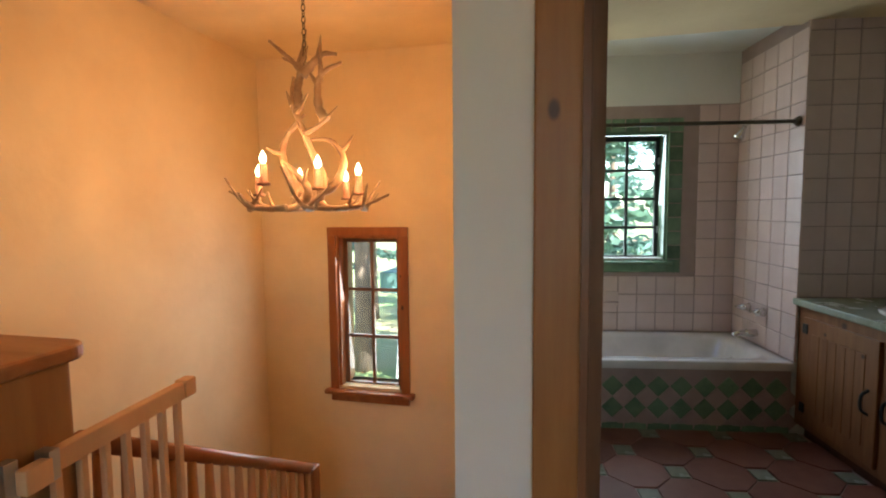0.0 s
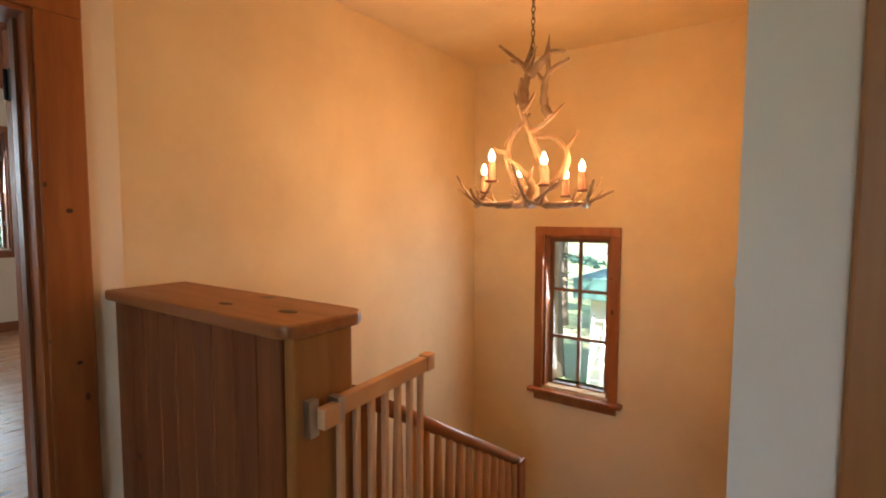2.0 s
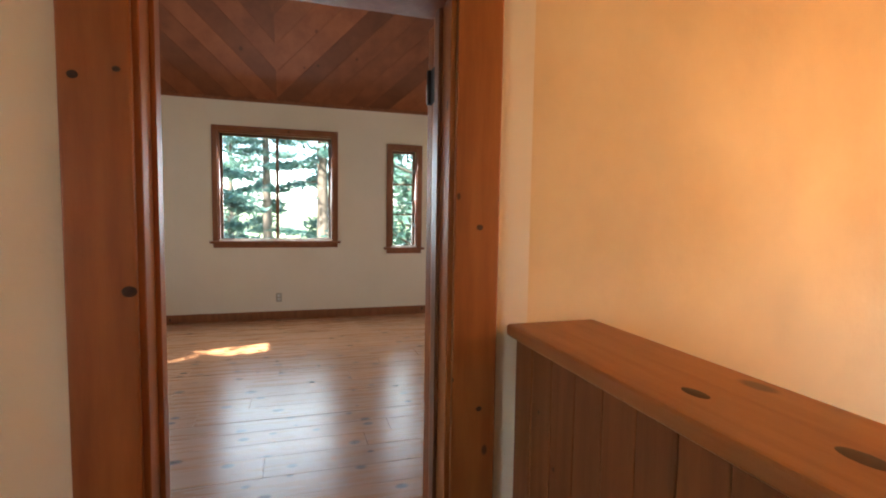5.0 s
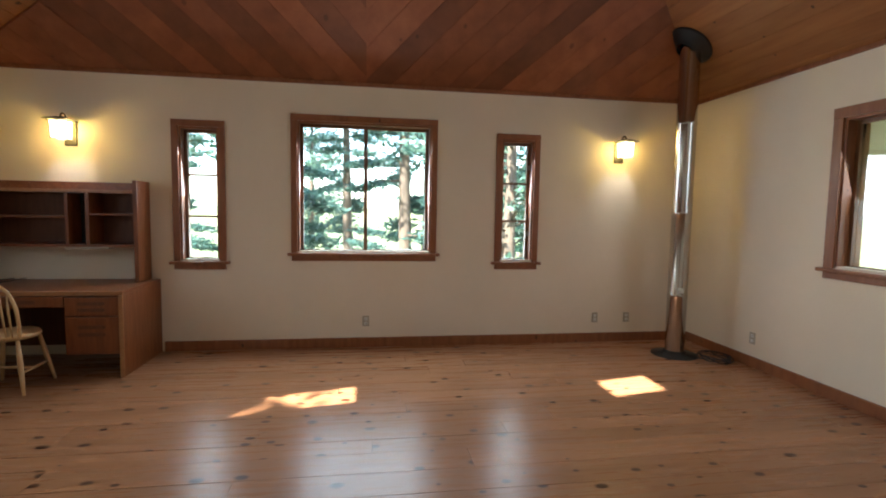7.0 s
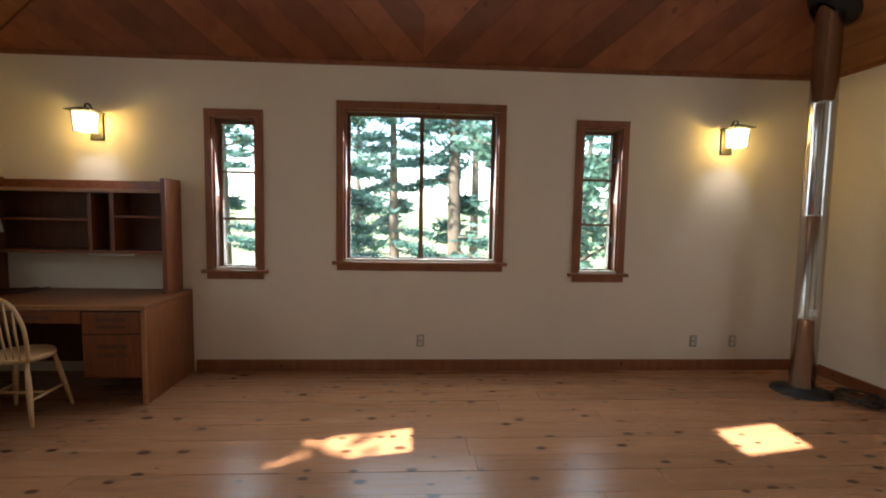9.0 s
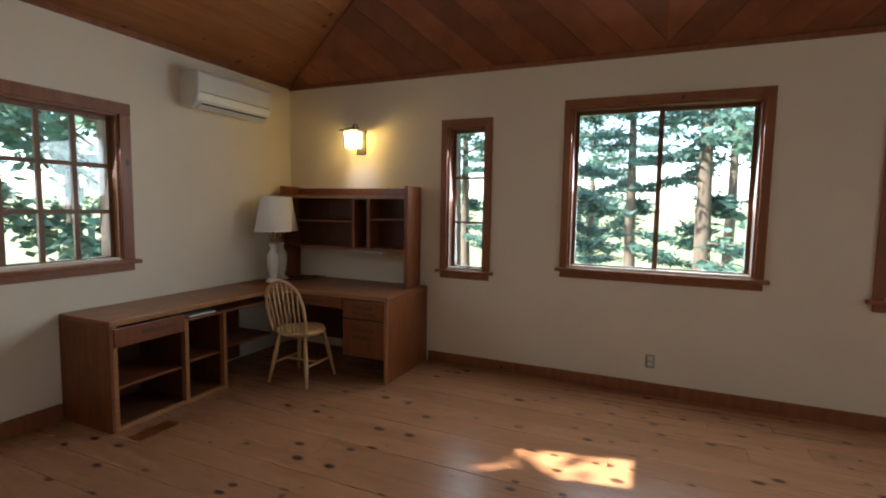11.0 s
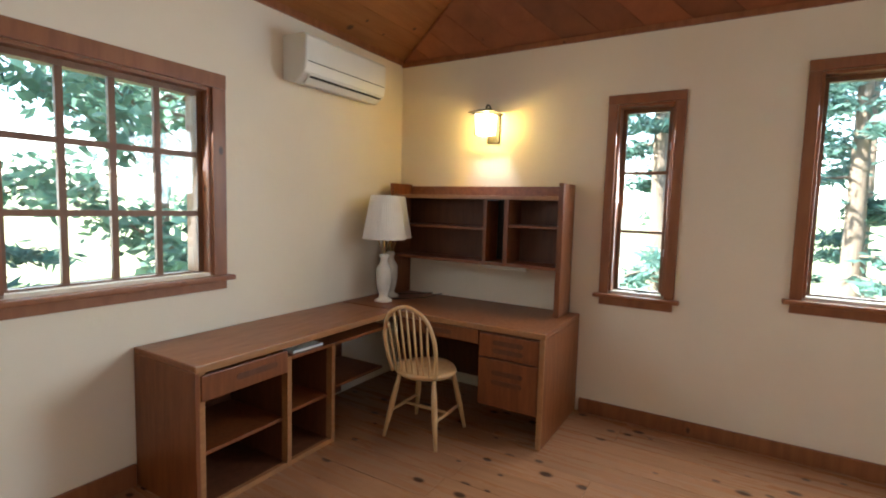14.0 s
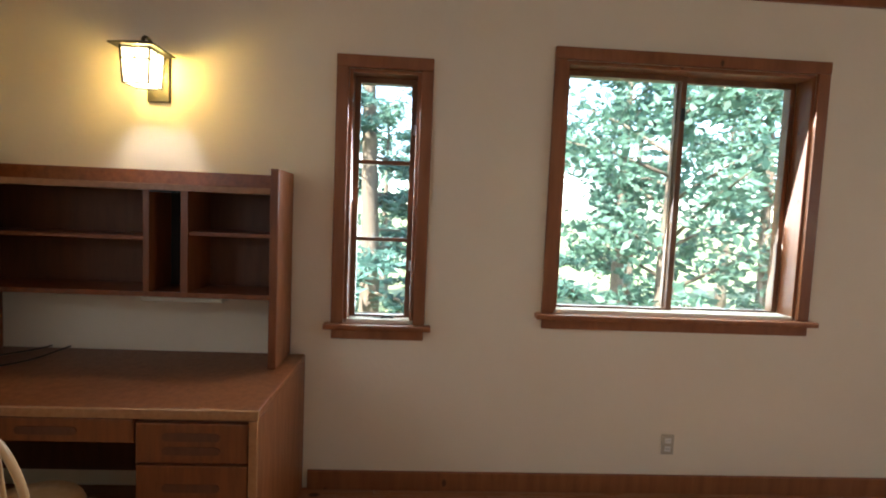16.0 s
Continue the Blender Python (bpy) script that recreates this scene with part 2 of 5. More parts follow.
CORD = mat("black_cord", (0.015, 0.015, 0.015), 0.5)
KNOT = mat("dark_knot", (0.03, 0.012, 0.006), 0.6, second=(0.06, 0.022, 0.01), scale=40)
PAPER = mat("paper", (0.7, 0.68, 0.62), 0.8)


def leaf_mat(name, c):
    m = bpy.data.materials.new(name)
    m.use_nodes = True
    n, l = m.node_tree.nodes, m.node_tree.links
    out = n["Material Output"]
    b = n["Principled BSDF"]
    b.inputs["Roughness"].default_value = 0.5
    g = n.new("ShaderNodeNewGeometry")
    hs = n.new("ShaderNodeHueSaturation")
    vr = n.new("ShaderNodeMapRange")
    vr.inputs[3].default_value, vr.inputs[4].default_value = 0.5, 1.5
    l.new(g.outputs["Random Per Island"], vr.inputs[0])
    hs.inputs["Color"].default_value = (*c, 1)
    l.new(vr.outputs[0], hs.inputs["Value"])
    l.new(hs.outputs[0], b.inputs["Base Color"])
    tr = n.new("ShaderNodeBsdfTranslucent")
    l.new(hs.outputs[0], tr.inputs[0])
    ms = n.new("ShaderNodeMixShader")
    ms.inputs[0].default_value = 0.5
    l.new(b.outputs[0], ms.inputs[1])
    l.new(tr.outputs[0], ms.inputs[2])
    l.new(ms.outputs[0], out.inputs[0])
    return m


LEAF = leaf_mat("leaf", (0.11, 0.20, 0.15))
NEEDLE = leaf_mat("needle", (0.08, 0.165, 0.14))

GLASS = bpy.data.materials.new("window_glass")
GLASS.use_nodes = True
_n, _l = GLASS.node_tree.nodes, GLASS.node_tree.links
_tr, _gl, _mx, _fr = _n.new("ShaderNodeBsdfTransparent"), _n.new("ShaderNodeBsdfGlossy"), _n.new("ShaderNodeMixShader"), _n.new("ShaderNodeFresnel")
_gl.inputs["Roughness"].default_value = 0.02
_tr.inputs[0].default_value = (0.93, 0.97, 0.96, 1)
_l.new(_fr.outputs[0], _mx.inputs[0]); _l.new(_tr.outputs[0], _mx.inputs[1]); _l.new(_gl.outputs[0], _mx.inputs[2])
_l.new(_mx.outputs[0], _n["Material Output"].inputs[0])


# ---- mesh tools ----
def box(bm, x0, x1, y0, y1, z0, z1, bevel=0.0):
    v = [bm.verts.new(p) for p in ((x0, y0, z0), (x1, y0, z0), (x1, y1, z0), (x0, y1, z0), (x0, y0, z1), (x1, y0, z1), (x1, y1, z1), (x0, y1, z1))]
    fs = [bm.faces.new([v[i] for i in q]) for q in ((3, 2, 1, 0), (4, 5, 6, 7), (0, 1, 5, 4), (1, 2, 6, 5), (2, 3, 7, 6), (3, 0, 4, 7))]
    if bevel:
        es = list({e for f in fs for e in f.edges})
        bmesh.ops.bevel(bm, geom=es, offset=bevel, segments=2, affect="EDGES", profile=0.6)
    return bm


def box_bm(x0, x1, y0, y1, z0, z1, bevel=0.004):
    return box(bmesh.new(), min(x0, x1), max(x0, x1), min(y0, y1), max(y0, y1), min(z0, z1), max(z0, z1), bevel)


def tube(bm, pts, radii, sides=8, cap=True):
    pts = [Vector(p) for p in pts]
    if not hasattr(radii, "__len__"):
        radii = [radii] * len(pts)
    rings = []
    up = Vector((0.13, 0.31, 0.94))
    for i, p in enumerate(pts):
        d = (pts[min(i + 1, len(pts) - 1)] - pts[max(i - 1, 0)]).normalized()
        a = d.cross(up)
        if a.length < 1e-3:
            a = d.cross(Vector((1, 0, 0)))
        a.normalize()
        b = d.cross(a)
        rings.append([bm.verts.new(p + radii[i] * (math.cos(2 * math.pi * k / sides) * a + math.sin(2 * math.pi * k / sides) * b)) for k in range(sides)])
    for r, s in zip(rings, rings[1:]):
        for k in range(sides):
            bm.faces.new((r[k], r[(k + 1) % sides], s[(k + 1) % sides], s[k])).smooth = True
    if cap:
        bm.faces.new(rings[0][::-1])
        bm.faces.new(rings[-1])
    return bm


def lathe(bm, profile, cx, cy, seg=24, wob=0.0):
    rings = []
    for r, z in profile:
        rings.append([bm.verts.new((cx + r * (1 + wob * (-1) ** k) * math.cos(2 * math.pi * k / seg), cy + r * (1 + wob * (-1) ** k) * math.sin(2 * math.pi * k / seg), z)) for k in range(seg)])
    for r, s in zip(rings, rings[1:]):
        for k in range(seg):
            f = bm.faces.new((r[k], r[(k + 1) % seg], s[(k + 1) % seg], s[k]))
            f.smooth = wob == 0
    return bm


def smooth_path(pts, n=6):
    pts = [Vector(p) for p in pts]
    out = []
    q = [pts[0] * 2 - pts[1]] + pts + [pts[-1] * 2 - pts[-2]]
    for i in range(1, len(q) - 2):
        for k in range(n):
            t = k / n
            out.append(0.5 * ((2 * q[i]) + (q[i + 1] - q[i - 1]) * t + (2 * q[i - 1] - 5 * q[i] + 4 * q[i + 1] - q[i + 2]) * t * t + (3 * q[i] - q[i - 1] - 3 * q[i + 1] + q[i + 2]) * t ** 3))
    out.append(pts[-1])
    return out


def part(name, bm, material, parent=None, label=""):
    me = bpy.data.meshes.new(name)
    bmesh.ops.recalc_face_normals(bm, faces=bm.faces)
    bm.to_mesh(me)
    bm.free()
    me.materials.append(material)
    ob = new(name, me)
    if parent is not None:
        ob.parent = parent
    return tagged(ob, label)


def knot(parent, x, y, z, a, b, axis):
    """A dark knot, a low oval boss on a board; axis is the way it faces."""
    bm = lathe(bmesh.new(), [(1.0, 0.0), (0.8, 0.9), (0.0, 1.2)], 0, 0, 14)
    turn = Matrix.Rotation(radians(90), 4, "Y") if axis == "x" else Matrix.Identity(4)
    bmesh.ops.transform(bm, matrix=Matrix.Translation((x, y, z)) @ turn @ Matrix.Diagonal((a, b, 0.001, 1)), verts=bm.verts)
    return part("knot", bm, KNOT, parent)


def thing(name, label, category, group="", kind="", m=None):
    ob = new(name)
    ob.empty_display_size = 0.1
    if m is not None:
        ob.matrix_world = m
    return tagged(ob, label, category, group, kind)


def structure(name, bm, material, label, category):
    return tagged(part(name, bm, material), label, category, "", "structure")


def wall_boxes(bm, axis, a0, a1, s0, s1, z0, z1, holes=()):
    """A wall between a0 and a1 along its thickness, from s0 to s1 along its run; holes are (s0, s1, z0, z1)."""
    cuts = sorted({s0, s1, *[h[0] for h in holes], *[h[1] for h in holes]})
    zs = sorted({z0, z1, *[h[2] for h in holes], *[h[3] for h in holes]})
    for p, q in zip(cuts, cuts[1:]):
        for u, v in zip(zs, zs[1:]):
            if any(h[0] <= (p + q) / 2 <= h[1] and h[2] <= (u + v) / 2 <= h[3] for h in holes):
                continue
            if axis == "x":
                box(bm, a0, a1, p, q, u, v)
            else:
                box(bm, p, q, a0, a1, u, v)
    bmesh.ops.remove_doubles(bm, verts=bm.verts, dist=1e-5)
    return bm


# ---- the shell: study ----
XW, XE, YS, YN, EAVE_S, EAVE = -6.74, -1.47, -3.50, 4.11, 2.855, 2.83
WIN_N = (-1.588, -1.208, 0.96, 2.305)
WIN_W = (-0.43, 0.98, 1.05, 2.41)
WIN_N2 = (1.768, 2.139, 0.96, 2.295)
WIN_S = (-4.83, -3.83, 1.11, 2.20)
WIN_NORTH = (-4.90, -3.50, 1.10, 2.30)

XWELL, YST = -1.325, 3.60  # stairwell faces
structure("wall_west", wall_boxes(bmesh.new(), "x", XW - 0.2, XW, YS - 0.2, YN + 0.2, -0.3, 2.85, [WIN_N, WIN_W, WIN_N2]), PLASTER_ROOM, "cream plastered wall with three wood-framed windows", "wall")
structure("wall_south", wall_boxes(bmesh.new(), "y", YS - 0.2, YS, XW, XE + 0.155, -0.3, 2.86, [WIN_S]), PLASTER_ROOM, "cream plastered wall with a gridded window", "wall")
structure("wall_north", wall_boxes(bmesh.new(), "y", YN, YN + 0.2, XW, XE, -0.3, 2.84, [WIN_NORTH]), PLASTER_ROOM, "cream plastered wall with a wood-framed window", "wall")
XH = -1.315  # hall face of the study doorway
DOOR = (0.14, 0.915, 0.0, 2.005)
structure("wall_east", wall_boxes(bmesh.new(), "x", XE, XE + 0.08, YS, YN, -0.3, 2.82, [DOOR]), PLASTER_ROOM, "cream plastered wall with a doorway", "wall")
structure("wall_hall_west", wall_boxes(bmesh.new(), "x", XE + 0.08, XH, -2.2, 1.14, -0.3, 2.82, [DOOR]), PLASTER_ROOM, "cream plastered wall round the study doorway", "wall")
structure("wall_stair_west", wall_boxes(bmesh.new(), "x", XE + 0.082, XWELL, 1.14, YST, -3.0, 2.6), PLASTER_HALL, "warm plastered stairwell wall with antler shadows", "wall")

# ---- ceiling of the study: sloping boarded planes ----
PW, PS, PN = 1.0, 0.45, 0.8
RY = (EAVE + PN * YN - EAVE_S - PS * -YS) / (PS + PN)
RZ = EAVE_S + PS * (RY - YS)
RX = XW + (RZ - EAVE) / PW


def clip(poly, a, b, c):
    """Keep the part of a 2D polygon where a*x + b*y <= c."""
    out = []
    for p, q in zip(poly, poly[1:] + poly[:1]):
        dp, dq = a * p[0] + b * p[1] - c, a * q[0] + b * q[1] - c
        if dp <= 0:
            out.append(p)
        if dp * dq < 0:
            t = dp / (dp - dq)
            out.append((p[0] + t * (q[0] - p[0]), p[1] + t * (q[1] - p[1])))
    return out


def boards(bm, poly, angle, width, height, gap=0.004, depth=0.012, holes=(), off=0.0):
    """Boards over a plan polygon, running at that angle, on the surface z = height(x, y), hanging a little below it."""
    ca, sa = math.cos(angle), math.sin(angle)
    n = (-sa, ca)
    d = [n[0] * p[0] + n[1] * p[1] for p in poly]
    k0, k1 = math.floor(min(d) / width) - 1, math.ceil(max(d) / width) + 1
    for k in range(k0, k1):
        lo, hi = k * width + gap / 2, (k + 1) * width - gap / 2
        strips = [clip(clip(poly, n[0], n[1], hi), -n[0], -n[1], -lo)]
        for (hx0, hx1, hy0, hy1) in holes:
            nxt = []
            for s in strips:
                if len(s) < 3:
                    continue
                nxt.append(clip(s, 1, 0, hx0))
                nxt.append(clip(s, -1, 0, -hx1))
                mid = clip(clip(s, 1, 0, hx1), -1, 0, -hx0)
                if len(mid) > 2:
                    nxt.append(clip(mid, 0, 1, hy0))
                    nxt.append(clip(mid, 0, -1, -hy1))
            strips = nxt
        for s in strips:
            if len(s) < 3:
                continue
            low = [bm.verts.new((p[0], p[1], height(p[0], p[1]) - depth + off)) for p in s]
            top = [bm.verts.new((p[0], p[1], height(p[0], p[1]) + 0.02 + off)) for p in s]
            try:
                bm.faces.new(low)
                bm.faces.new(top[::-1])
                for i in range(len(s)):
                    j = (i + 1) % len(s)
                    bm.faces.new((low[i], top[i], top[j], low[j]))
            except ValueError:
                pass
    return bm


zw = lambda x, y: EAVE + PW * (x - XW)
zs_ = lambda x, y: EAVE_S + PS * (y - YS)
zn = lambda x, y: EAVE + PN * (YN - y)
# unseen skylight openings, placed so sun falls in the two floor patches
SKY_HOLES = [(-3.37, -3.02, -2.78, -1.92), (-2.84, -2.46, -0.28, 0.15)]
MIDY = 0.28
bm = bmesh.new()
boards(bm, [(XW, YS), (XW, MIDY), (RX, MIDY), (RX, RY)], radians(-50), 0.19, zw)
boards(bm, [(XW, MIDY), (XW, YN), (RX, RY), (RX, MIDY)], radians(50), 0.19, zw)
structure("ceiling_west", bm, CEIL_RED, "reddish boarded sloping ceiling laid in a chevron", "ceiling")
bm = boards(bmesh.new(), [(XW, YS), (RX, RY), (XE, RY), (XE, YS)], 0.0, 0.14, zs_, holes=SKY_HOLES)
structure("ceiling_south", bm, CEIL_PINE, "knotty pine boarded sloping ceiling", "ceiling")
bm = boards(bmesh.new(), [(XW, YN), (XE, YN), (XE, RY), (RX, RY)], 0.0, 0.14, zn)
structure("ceiling_north", bm, CEIL_PINE, "knotty pine boarded sloping ceiling", "ceiling")

bm = bmesh.new()
tri_ = [(YS, 2.82), (YN, 2.82), (RY, RZ + 0.02)]
a = [bm.verts.new((XE, *p)) for p in tri_]
b = [bm.verts.new((XE + 0.06, *p)) for p in tri_]
bm.faces.new(a); bm.faces.new(b[::-1])
for i in range(3):
    j = (i + 1) % 3
    bm.faces.new((a[i], b[i], b[j], a[j]))
structure("wall_gable", bm, PLASTER_ROOM, "cream plastered gable under the ridge", "wall")

# unseen roof over it; eaves added to shade the south window; open at skylights
EV = 1.0
bm = bmesh.new()
boards(bm, [(XW - EV, YS - EV), (XW - EV, YN + EV), (RX, RY)], 0.0, 20.0, lambda x, y: max(zw(x, y), 2.90 + 0.2 * (x - XW)), depth=-0.06)
boards(bm, [(XW - EV, YS - EV), (RX, RY), (XE + 0.07, RY), (XE + 0.07, YS - EV)], 0.0, 20.0, zs_, depth=-0.06, holes=SKY_HOLES)
boards(bm, [(XW - EV, YN + EV), (XE + 0.07, YN + EV), (XE + 0.07, RY), (RX, RY)], 0.0, 20.0, zn, depth=-0.06)
structure("roof", bm, CONCRETE, "unseen sloping roof with sun-blocking eaves and two skylight openings", "roof")

# crown trim under the boards
bm = bmesh.new()
box(bm, XW, XW + 0.022, YS, YN, EAVE - 0.045, EAVE - 0.005, 0.004)
structure("trim_west", bm, STUDY_TRIM, "stained wood crown strip", "trim")
structure("trim_south", box_bm(XW + 0.022, XE, YS, YS + 0.022, EAVE_S - 0.055, EAVE_S - 0.005), STUDY_TRIM, "stained wood crown strip", "trim")
structure("trim_north", box_bm(XW + 0.022, XE, YN - 0.022, YN, EAVE - 0.045, EAVE - 0.005), STUDY_TRIM, "stained wood crown strip", "trim")
# baseboards
structure("baseboard_west", box_bm(XW, XW + 0.02, -1.76, YN, 0.0, 0.105), STUDY_TRIM, "stained wood baseboard", "baseboard")
structure("baseboard_north", box_bm(XW + 0.02, XE, YN - 0.02, YN, 0.0, 0.105), STUDY_TRIM, "stained wood baseboard", "baseboard")
structure("baseboard_south", box_bm(-4.36, XE, YS, YS + 0.02, 0.0, 0.12), STUDY_TRIM, "stained wood baseboard", "baseboard")


# ---- windows ----
def window_unit(name, label, m, w, h, cols, rows, glaze="grid", casing=STUDY_TRIM, cw=0.065, sash=CASING_DARK, recess=0.09, bar=0.011):
    """Local: x across, z up from the opening's lower left corner, +y into the wall."""
    t = thing(name, label, "window", "", "structure", m)
    part("casing", box_bm(-cw, 0.0, -0.022, 0.0, -0.02, h + 0.0), casing, t)
    part("casing", box_bm(w, w + cw, -0.022, 0.0, -0.02, h + 0.0), casing, t)
    part("casing", box_bm(-cw, w + cw, -0.026, 0.0, h, h + cw), casing, t)
    part("window_sill", box_bm(-cw - 0.035, w + cw + 0.035, -0.06, recess, -0.05, -0.02, 0.008), casing, t)
    ap = box_bm(-cw + 0.005, w + cw - 0.005, -0.024, 0.0, -0.105, -0.05)
    part("apron", ap, casing, t)
    part("jamb", box_bm(-0.002, 0.02, 0.0, recess + 0.03, -0.02, h), casing, t)
    part("jamb", box_bm(w - 0.02, w + 0.002, 0.0, recess + 0.03, -0.02, h), casing, t)
    part("jamb", box_bm(0.02, w - 0.02, 0.0, recess + 0.03, h - 0.02, h + 0.002), casing, t)
    fx0, fx1, fz0, fz1 = 0.02, w - 0.02, -0.02, h - 0.02
    y0, y1 = recess, recess + 0.035
    f = 0.03

    def sash_frame(x0, x1, ya, yb, nc, nr):
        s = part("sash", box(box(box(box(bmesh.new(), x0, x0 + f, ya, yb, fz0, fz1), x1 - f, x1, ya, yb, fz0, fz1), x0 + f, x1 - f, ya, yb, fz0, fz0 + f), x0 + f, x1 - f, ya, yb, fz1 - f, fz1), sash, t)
        gx0, gx1, gz0, gz1 = x0 + f, x1 - f, fz0 + f, fz1 - f
        for i in range(1, nc):
            x = gx0 + (gx1 - gx0) * i / nc
            part("muntin", box_bm(x - bar, x + bar, ya + 0.004, yb - 0.004, gz0, gz1, 0.002), sash, s)
        for i in range(1, nr):
            z = gz0 + (gz1 - gz0) * i / nr
            part("muntin", box_bm(gx0, gx1, ya + 0.006, yb - 0.006, z - bar, z + bar, 0.002), sash, s)
        g = part("pane", box_bm(gx0 - 0.005, gx1 + 0.005, (ya + yb) / 2 - 0.002, (ya + yb) / 2 + 0.002, gz0 - 0.005, gz1 + 0.005, 0), GLASS, s)
        g.visible_shadow = False
        return s

    oy = recess + (0.062 if glaze == "slider" else 0.036)
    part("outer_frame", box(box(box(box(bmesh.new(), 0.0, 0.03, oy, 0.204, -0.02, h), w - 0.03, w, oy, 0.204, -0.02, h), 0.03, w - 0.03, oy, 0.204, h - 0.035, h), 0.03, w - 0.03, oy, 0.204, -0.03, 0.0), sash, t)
    if glaze == "slider":
        mid = (fx0 + fx1) / 2
        sash_frame(fx0, mid + 0.02, y0, y0 + 0.03, 1, 1)
        sash_frame(mid - 0.02, fx1, y0 + 0.032, y0 + 0.06, 1, 1)
        part("latch", box_bm(mid - 0.008, mid + 0.012, y0 - 0.018, y0, h * 0.80, h * 0.80 + 0.07), BLACK_METAL, t)
    else:
        sash_frame(fx0, fx1, y0, y1, cols, rows)
        if glaze == "crank":
            c = bmesh.new()
            box(c, w * 0.38, w * 0.66, recess - 0.05, recess - 0.01, -0.02, 0.0, 0.004)
            tube(c, smooth_path([(w * 0.52, recess - 0.04, -0.005), (w * 0.6, recess - 0.06, 0.015), (w * 0.72, recess - 0.06, 0.01)]), 0.006)
            part("crank", c, BRONZE, t)
            for z in (h * 0.2, h * 0.76):
                part("hinge", box_bm(w - 0.034, w - 0.02, recess - 0.02, recess, z, z + 0.055, 0.003), STEEL, t)
    return t


def west_m(y0, z0):
    return Matrix.Translation((XW, y0, z0)) @ Matrix.Rotation(radians(90), 4, "Z")


window_unit("window_1", "narrow three-pane casement in stained wood casing", west_m(WIN_N[0], WIN_N[2]), 0.38, 1.345, 1, 3, "crank")
window_unit("window_2", "wide two-panel sliding window in stained wood casing", west_m(WIN_W[0], WIN_W[2]), 1.41, 1.36, 1, 1, "slider")
window_unit("window_3", "narrow three-pane casement in stained wood casing", west_m(WIN_N2[0], WIN_N2[2]), 0.371, 1.335, 1, 3, "crank")
south_m = Matrix.Translation((WIN_S[1], YS, WIN_S[2])) @ Matrix.Rotation(radians(180), 4, "Z")
window_unit("window_4", "sliding window with a grid of panes in stained wood casing", south_m, 1.0, 1.09, 4, 3, "grid", cw=0.085, recess=0.06, bar=0.016)
window_unit("window_8", "wood-cased window in the plain wall", Matrix.Translation((WIN_NORTH[0], YN, WIN_NORTH[2])), 1.4, 1.2, 1, 1, "slider", cw=0.085)

# ---- study doorway ----
jambx0, jambx1 = XE - 0.01, XH + 0.01
d1 = thing("door_1", "stained pine doorway with its door swung open", "door", "", "structure")
part("jamb", box_bm(jambx0, jambx1, DOOR[0], DOOR[0] + 0.025, 0, DOOR[3], 0.003), CASING, d1)
part("jamb", box_bm(jambx0, jambx1, DOOR[1] - 0.025, DOOR[1], 0, DOOR[3], 0.003), CASING, d1)
part("jamb", box_bm(jambx0, jambx1, DOOR[0] + 0.025, DOOR[1] - 0.025, DOOR[3] - 0.025, DOOR[3], 0.003), CASING, d1)
part("stop", box_bm(XE + 0.05, XE + 0.09, DOOR[0] + 0.025, DOOR[0] + 0.037, 0, 1.975, 0.002), CASING, d1)
# this stop is in the darker trim, its opposite in CASING
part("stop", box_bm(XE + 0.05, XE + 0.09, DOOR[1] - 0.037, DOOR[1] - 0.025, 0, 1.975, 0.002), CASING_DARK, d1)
for xa, xb in ((XH, XH + 0.024), (XE - 0.024, XE)):
    part("casing", box_bm(xa, xb, DOOR[0] - 0.13, DOOR[0] + 0.01, 0, DOOR[3] - 0.01, 0.005), CASING, d1)
    part("casing", box_bm(xa, xb, DOOR[1] - 0.01, DOOR[1] + 0.12, 0, DOOR[3] - 0.01, 0.005), CASING, d1)
    part("casing", box_bm(xa, xb - (-0.002), DOOR[0] - 0.13, DOOR[1] + 0.12, DOOR[3] - 0.01, DOOR[3] + 0.135, 0.005), CASING, d1)
for y, z, r in ((0.135, 1.219, 0.016), (0.122, 1.709, 0.008), (0.977, 1.37, 0.010), (0.985, 0.86, 0.009), (0.04, 1.69, 0.011)):
    knot(d1, XH + 0.024, y, z, r * 0.8, r, "x")
leaf_m = Matrix.Translation((XE - 0.03, DOOR[1] - 0.02, 0.01)) @ Matrix.Rotation(radians(6), 4, "Z")
lf = part("door_leaf", box_bm(-0.04, 0.0, 0.0, 0.73, 0, 1.96, 0.003), CASING, d1)
lf.matrix_local = leaf_m
part("door_handle", lathe(bmesh.new(), [(0.0, -0.06), (0.028, -0.05), (0.028, -0.03), (0.012, -0.02), (0.012, 0.0)], 0, 0, 12), BRASS, lf).matrix_local = Matrix.Translation((-0.04, 0.63, 0.95)) @ Matrix.Rotation(radians(90), 4, "Y")
for z in (0.22, 1.735):
    h = bmesh.new()
    tube(h, [(XE - 0.028, DOOR[1] - 0.03, z), (XE - 0.028, DOOR[1] - 0.03, z + 0.1)], 0.009)
    box(h, XE - 0.02, XE + 0.02, DOOR[1] - 0.029, DOOR[1] - 0.026, z, z + 0.1)
    part("hinge", h, BLACK_METAL, d1)

